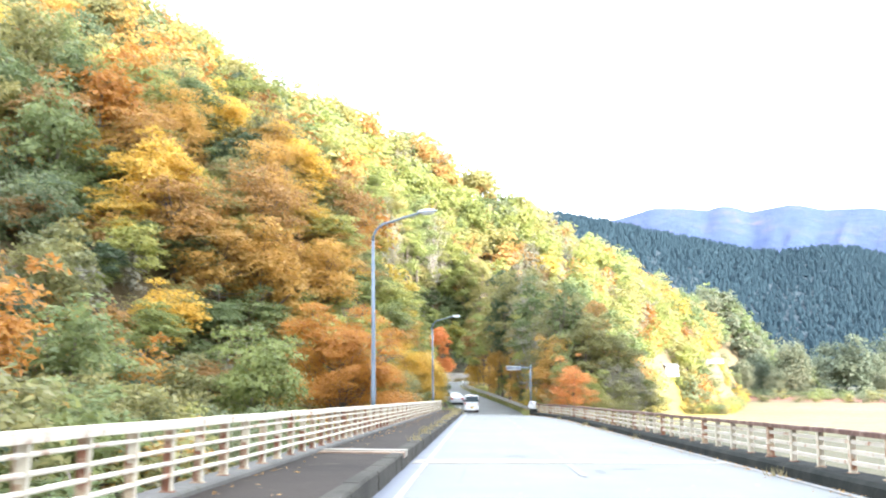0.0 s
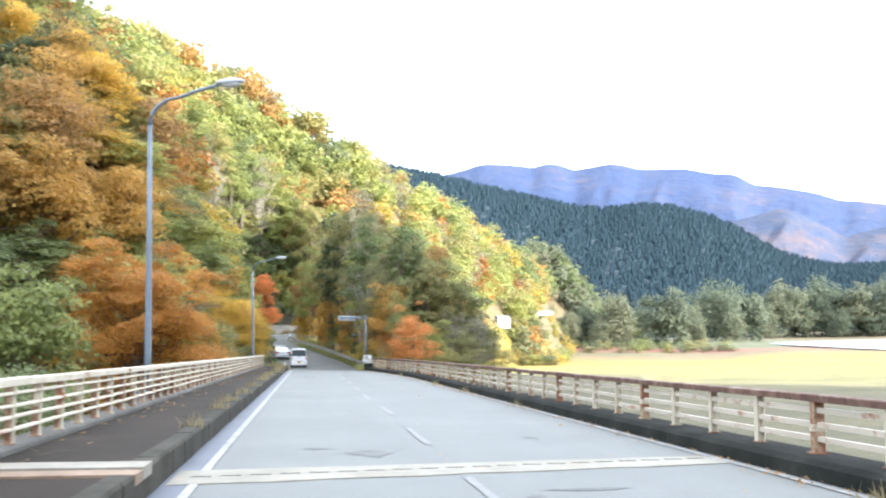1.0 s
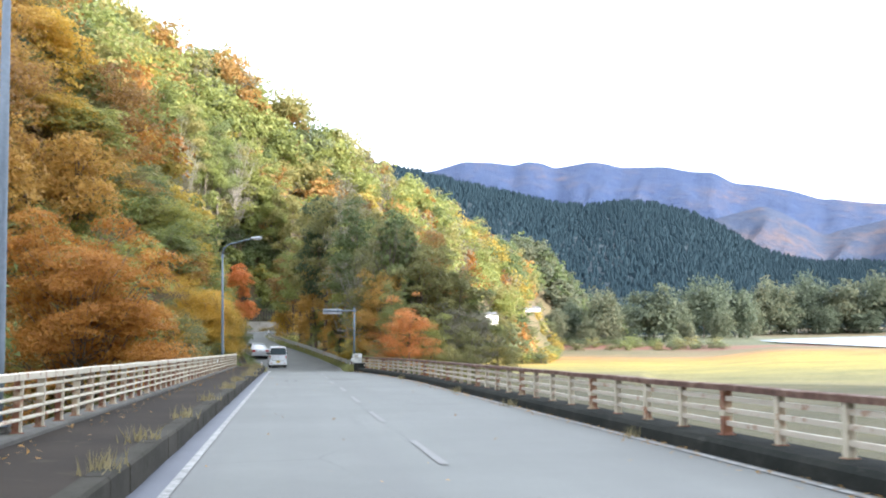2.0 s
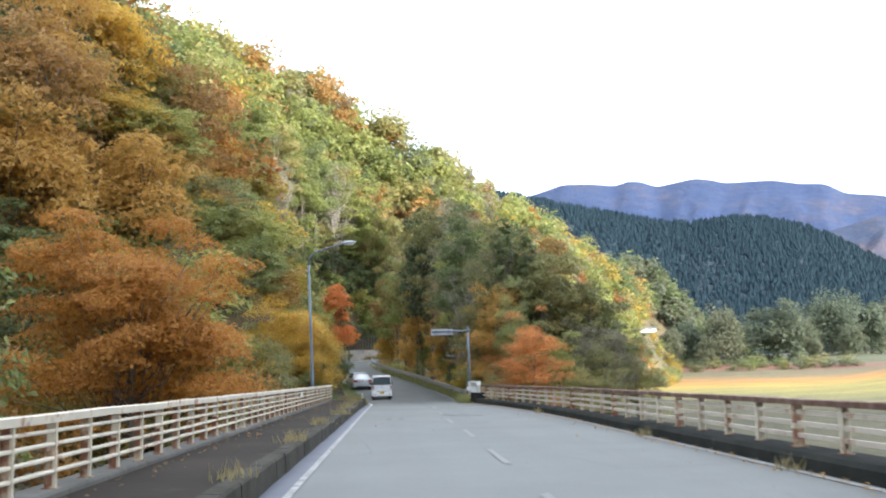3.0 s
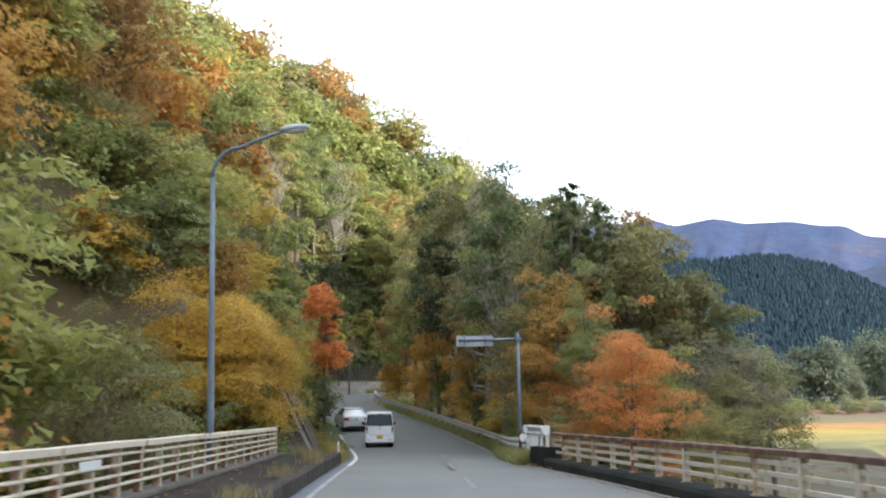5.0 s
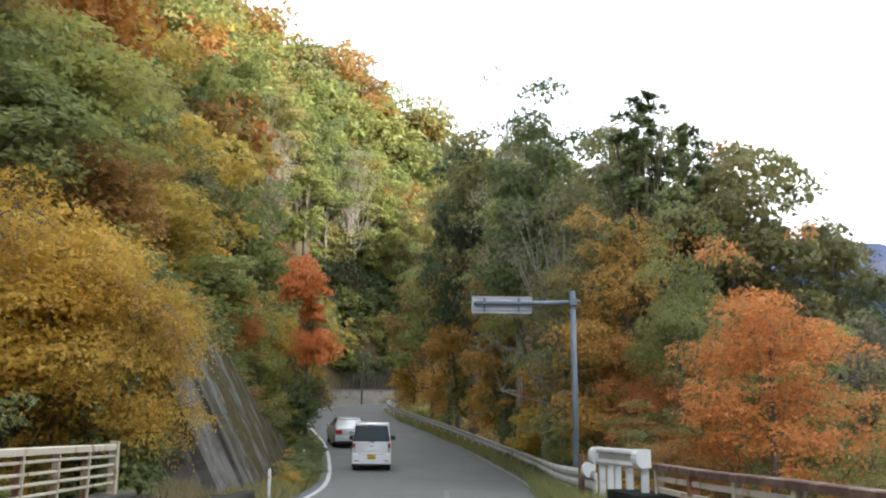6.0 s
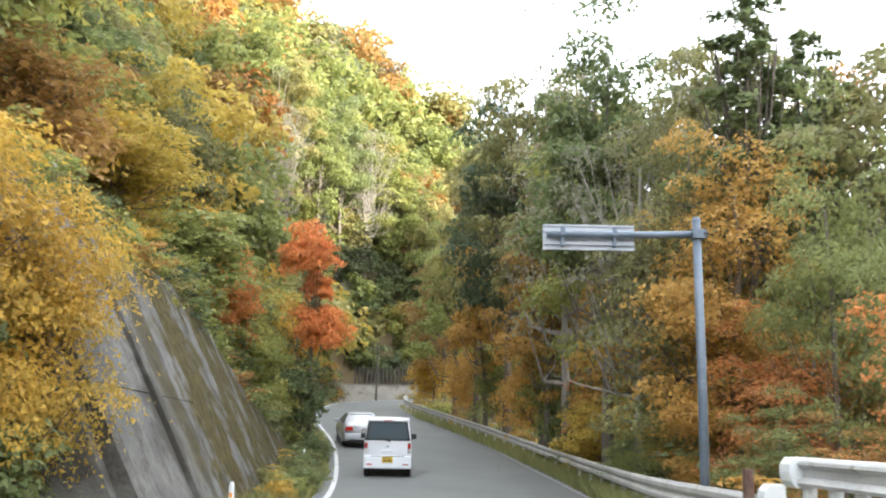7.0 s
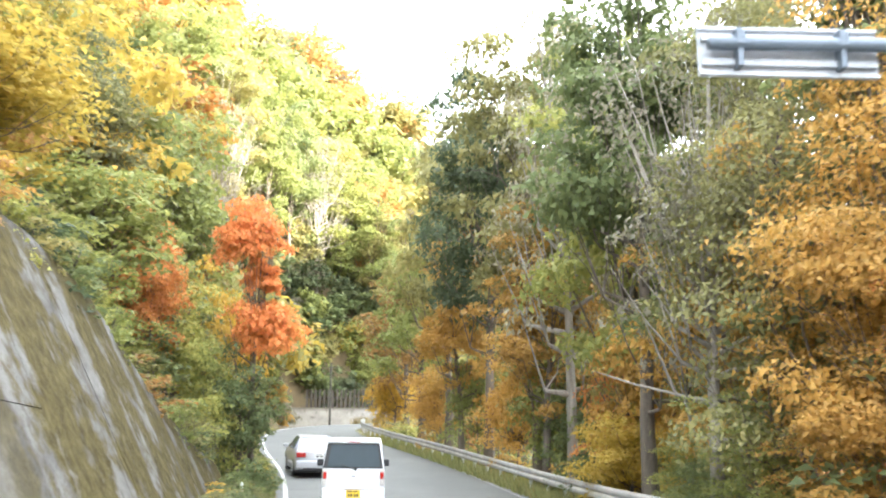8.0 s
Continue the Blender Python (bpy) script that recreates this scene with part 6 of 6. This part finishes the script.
def kei_wagon(x, y, z, turn, pitch):
    """The rear lies at y = 0 and the nose ahead."""
    th = thing("car", "white boxy light wagon seen from behind, tall tailgate and yellow plate", "car", at=(x, y, z))
    th.rotation_euler = (pitch, 0, turn)
    th.scale = (1, 1, 1.08)
    W = 0.735

    def ring(yy, z0, z1, w0, w1):
        return [(-w0, yy, z0), (w0, yy, z0), (w0 + 0.005, yy, 0.62), (w0, yy, 0.95), (w1, yy, z1), (-w1, yy, z1), (-w0, yy, 0.95), (-w0 - 0.005, yy, 0.62)]

    body = loft([ring(0.02, 0.28, 1.56, W - 0.02, 0.6), ring(0.14, 0.24, 1.645, W, 0.635), ring(1.2, 0.22, 1.665, W, 0.65), ring(2.2, 0.22, 1.64, W, 0.64), ring(2.75, 0.22, 1.2, W, 0.66), ring(3.3, 0.24, 0.98, W - 0.03, 0.66), ring(3.39, 0.3, 0.9, W - 0.08, 0.6)])
    b = part("body", rounded(body, 0.035), CAR_WHITE, th, smooth=True)
    part("window_surround", loft([[(-0.715, 0.006, 1.02), (0.69, 0.006, 1.02), (0.595, 0.014, 1.545), (-0.615, 0.014, 1.545)], [(-0.7, 0.1, 1.02), (0.68, 0.1, 1.02), (0.58, 0.12, 1.53), (-0.6, 0.12, 1.53)]]), BLACK_PLASTIC, th, "black surround of the tailgate window")
    part("rear_window", loft([[(-0.61, -0.005, 1.05), (0.625, -0.005, 1.05), (0.55, 0.0, 1.52), (-0.53, 0.0, 1.52)], [(-0.6, 0.05, 1.04), (0.61, 0.05, 1.04), (0.54, 0.1, 1.5), (-0.52, 0.1, 1.5)]]), CAR_GLASS, th, "dark tinted tailgate window")
    for s in (-1, 1):
        part("side_window", loft([[(s * (W + 0.004), 0.25, 1.0), (s * (W + 0.004), 2.3, 1.0), (s * 0.668, 2.1, 1.55), (s * 0.668, 0.3, 1.55)], [(s * (W - 0.05), 0.25, 1.0), (s * (W - 0.05), 2.3, 1.0), (s * 0.62, 2.1, 1.55), (s * 0.62, 0.3, 1.55)]]), CAR_GLASS, th)
        tl = part("tail_lamp", block(s * 0.665 - 0.055, s * 0.665 + 0.055, -0.02, 0.1, 0.66, 0.98, 0.02), TAIL_CLEAR, th, "clear and red upright tail lamp")
        part("red_lens", block(s * 0.665 - 0.04, s * 0.665 + 0.04, -0.03, 0.0, 0.8, 0.94, 0.01), TAIL_RED, tl)
        mi = part("mirror", block(s * 0.83 - 0.09, s * 0.83 + 0.09, 2.2, 2.3, 0.98, 1.14, 0.03), BLACK_PLASTIC, th, "black door mirror")
        part("mirror_stalk", block(s * 0.74 - 0.05, s * 0.74 + 0.05, 2.22, 2.28, 1.0, 1.06, 0.01), BLACK_PLASTIC, mi)
        part("reflector", block(s * 0.56 - 0.09, s * 0.56 + 0.09, -0.055, -0.02, 0.335, 0.37, 0.006), TAIL_RED, th)
    part("bumper", block(-W, W, -0.05, 0.16, 0.23, 0.6, 0.05), CAR_WHITE, th)
    part("bumper_gap", block(-0.52, 0.52, -0.056, -0.03, 0.575, 0.59, 0.003), BLACK_PLASTIC, th)
    part("under_tray", block(-W + 0.05, W - 0.05, 0.25, 3.3, 0.19, 0.3, 0.02), BLACK_PLASTIC, th)
    part("roof_spoiler", block(-0.6, 0.6, -0.04, 0.2, 1.565, 1.625, 0.02), CAR_WHITE, th)
    part("brake_lamp", block(-0.13, 0.13, -0.045, -0.03, 1.575, 1.6, 0.004), TAIL_RED, th)
    wiper = part("wiper", Shape().tube([(0.05, -0.03, 1.0), (-0.3, -0.02, 1.1)], [0.012, 0.01], 6), BLACK_PLASTIC, th)
    part("wiper_hub", Shape().tube([(0.05, -0.03, 1.0), (0.05, 0.01, 1.0)], [0.03, 0.035], 10), BLACK_PLASTIC, wiper)
    part("badge", block(-0.05, 0.05, -0.02, 0.0, 0.83, 0.88, 0.008), GALV, th)
    part("tailgate_handle", block(-0.2, 0.2, -0.035, 0.0, 0.71, 0.75, 0.012), CAR_WHITE, th)
    pl = part("number_plate", block(-0.165, 0.165, -0.065, -0.05, 0.4, 0.565, 0.004), PLATE_YELLOW, th, "yellow number plate")
    for k, (bx, bw, bz, bh) in enumerate([(-0.08, 0.06, 0.535, 0.014), (0.05, 0.05, 0.535, 0.014), (-0.1, 0.02, 0.455, 0.03), (-0.04, 0.022, 0.455, 0.03), (0.04, 0.022, 0.455, 0.03), (0.1, 0.022, 0.455, 0.03)]):
        part("bar", Shape().box(bx - bw, bx + bw, -0.068, -0.064, bz - bh, bz + bh), PLATE_INK, pl)
    for wx in (-0.65, 0.65):
        for wy in (0.48, 2.88):
            wheel(th, wx, wy, 0.275, 0.155)
    return th


def saloon(x, y, z, turn, pitch):
    th = thing("car", "silver saloon car with red tail lamps ahead on the bend", "car", at=(x, y, z))
    th.rotation_euler = (pitch, 0, turn)
    W = 0.86

    def ring(yy, z0, z1, z2, w1):
        return [(-W + 0.03, yy, z0), (W - 0.03, yy, z0), (W, yy, 0.6), (W - 0.03, yy, z1), (w1, yy, z2), (-w1, yy, z2), (-W + 0.03, yy, z1), (-W, yy, 0.6)]

    body = loft([ring(0.0, 0.34, 0.88, 0.93, 0.6), ring(0.1, 0.26, 0.94, 0.99, 0.66), ring(0.62, 0.22, 0.97, 1.02, 0.68), ring(1.3, 0.2, 0.95, 1.4, 0.56), ring(2.4, 0.2, 0.93, 1.43, 0.56), ring(3.2, 0.2, 0.92, 1.0, 0.68), ring(4.2, 0.24, 0.76, 0.82, 0.64), ring(4.35, 0.32, 0.66, 0.7, 0.55)])
    part("body", rounded(body, 0.04), CAR_SILVER, th, smooth=True)
    part("rear_window", loft([[(-0.62, 0.66, 1.03), (0.62, 0.66, 1.03), (0.52, 1.26, 1.38), (-0.52, 1.26, 1.38)], [(-0.62, 0.7, 1.0), (0.62, 0.7, 1.0), (0.52, 1.3, 1.35), (-0.52, 1.3, 1.35)]]), CAR_GLASS, th, "sloping tinted rear window")
    for s in (-1, 1):
        part("side_window", loft([[(s * 0.84, 0.95, 0.97), (s * 0.84, 3.0, 0.95), (s * 0.585, 2.4, 1.385), (s * 0.59, 1.35, 1.37)], [(s * 0.8, 0.95, 0.97), (s * 0.8, 3.0, 0.95), (s * 0.55, 2.4, 1.385), (s * 0.55, 1.35, 1.37)]]), CAR_GLASS, th)
        part("tail_lamp", block(s * 0.66 - 0.17, s * 0.66 + 0.17, -0.02, 0.16, 0.7, 0.88, 0.03), TAIL_RED, th, "wide red tail lamp")
        part("mirror", block(s * 0.97 - 0.09, s * 0.97 + 0.09, 2.75, 2.85, 0.93, 1.06, 0.03), CAR_SILVER, th)
    part("bumper", block(-W + 0.01, W - 0.01, -0.07, 0.2, 0.3, 0.6, 0.06), CAR_SILVER, th)
    part("lower_bumper", block(-0.6, 0.6, -0.075, 0.1, 0.24, 0.34, 0.03), BLACK_PLASTIC, th)
    part("under_tray", block(-W + 0.06, W - 0.06, 0.1, 4.2, 0.16, 0.28, 0.02), BLACK_PLASTIC, th)
    pl = part("number_plate", block(-0.165, 0.165, -0.03, 0.0, 0.68, 0.845, 0.004), PLATE_WHITE, th, "white number plate")
    for bx, bw, bz, bh in [(0.0, 0.08, 0.815, 0.012), (-0.08, 0.05, 0.74, 0.028), (0.07, 0.05, 0.74, 0.028)]:
        part("bar", Shape().box(bx - bw, bx + bw, -0.034, -0.03, bz - bh, bz + bh), PLATE_INK, pl)
    for wx in (-0.76, 0.76):
        for wy in (0.95, 3.6):
            wheel(th, wx, wy, 0.31, 0.2)
    return th


kei_wagon(-0.84, 97.8, float(level(98.2)), radians(3), math.atan2(float(level(101.0) - level(98.0)), 3.0))
saloon(-2.7, 110.5, float(level(111.0)), radians(12), math.atan2(float(level(114.5) - level(110.5)), 4.0))

# ---------------------------------------------------------------- far buildings


def shed(x, y, z, w, d, h, turn, label):
    th = thing("house", label, "house", at=(x, y, z))
    th.rotation_euler = (0, 0, turn)
    part("wall", Shape().box(-w / 2, w / 2, -d / 2, d / 2, 0, h), WHITE_PLAIN, th)
    roof = Shape()
    roof.v = [(-w / 2 - 0.3, -d / 2 - 0.3, h), (w / 2 + 0.3, -d / 2 - 0.3, h), (w / 2 + 0.3, d / 2 + 0.3, h), (-w / 2 - 0.3, d / 2 + 0.3, h), (-w / 2 - 0.3, 0, h + d * 0.28), (w / 2 + 0.3, 0, h + d * 0.28)]
    roof.f = [(0, 1, 5, 4), (2, 3, 4, 5), (0, 4, 3), (1, 2, 5), (3, 2, 1, 0)]
    part("roof", roof, ROOF_DARK, th)
    for k in range(3):
        part("window", Shape().box(-w * 0.35 + k * w * 0.28, -w * 0.35 + k * w * 0.28 + w * 0.14, -d / 2 - 0.03, -d / 2 + 0.02, h * 0.4, h * 0.75), CAR_GLASS, th)


# The second is a far white barrier, built with the shed shape.
for az, w, dd, h, tn, rise, lb in [(12.5, 3.6, 3, 2.6, 0.3, 0.03, "small white house at the foot of the far hill"), (14.6, 9.0, 2.4, 1.0, 0.15, 0.045, "long low white barrier at the hill foot, built as a shed")]:
    d = 170.0
    while d < 330 and terrain(BASE[0] + d * math.sin(radians(az)), BASE[1] + d * math.cos(radians(az))) < rise * d:
        d += 2.0
    x, y = BASE[0] + d * math.sin(radians(az)), BASE[1] + d * math.cos(radians(az))
    shed(x, y, float(terrain(x, y)) - 0.3, w, dd, h, tn, lb)
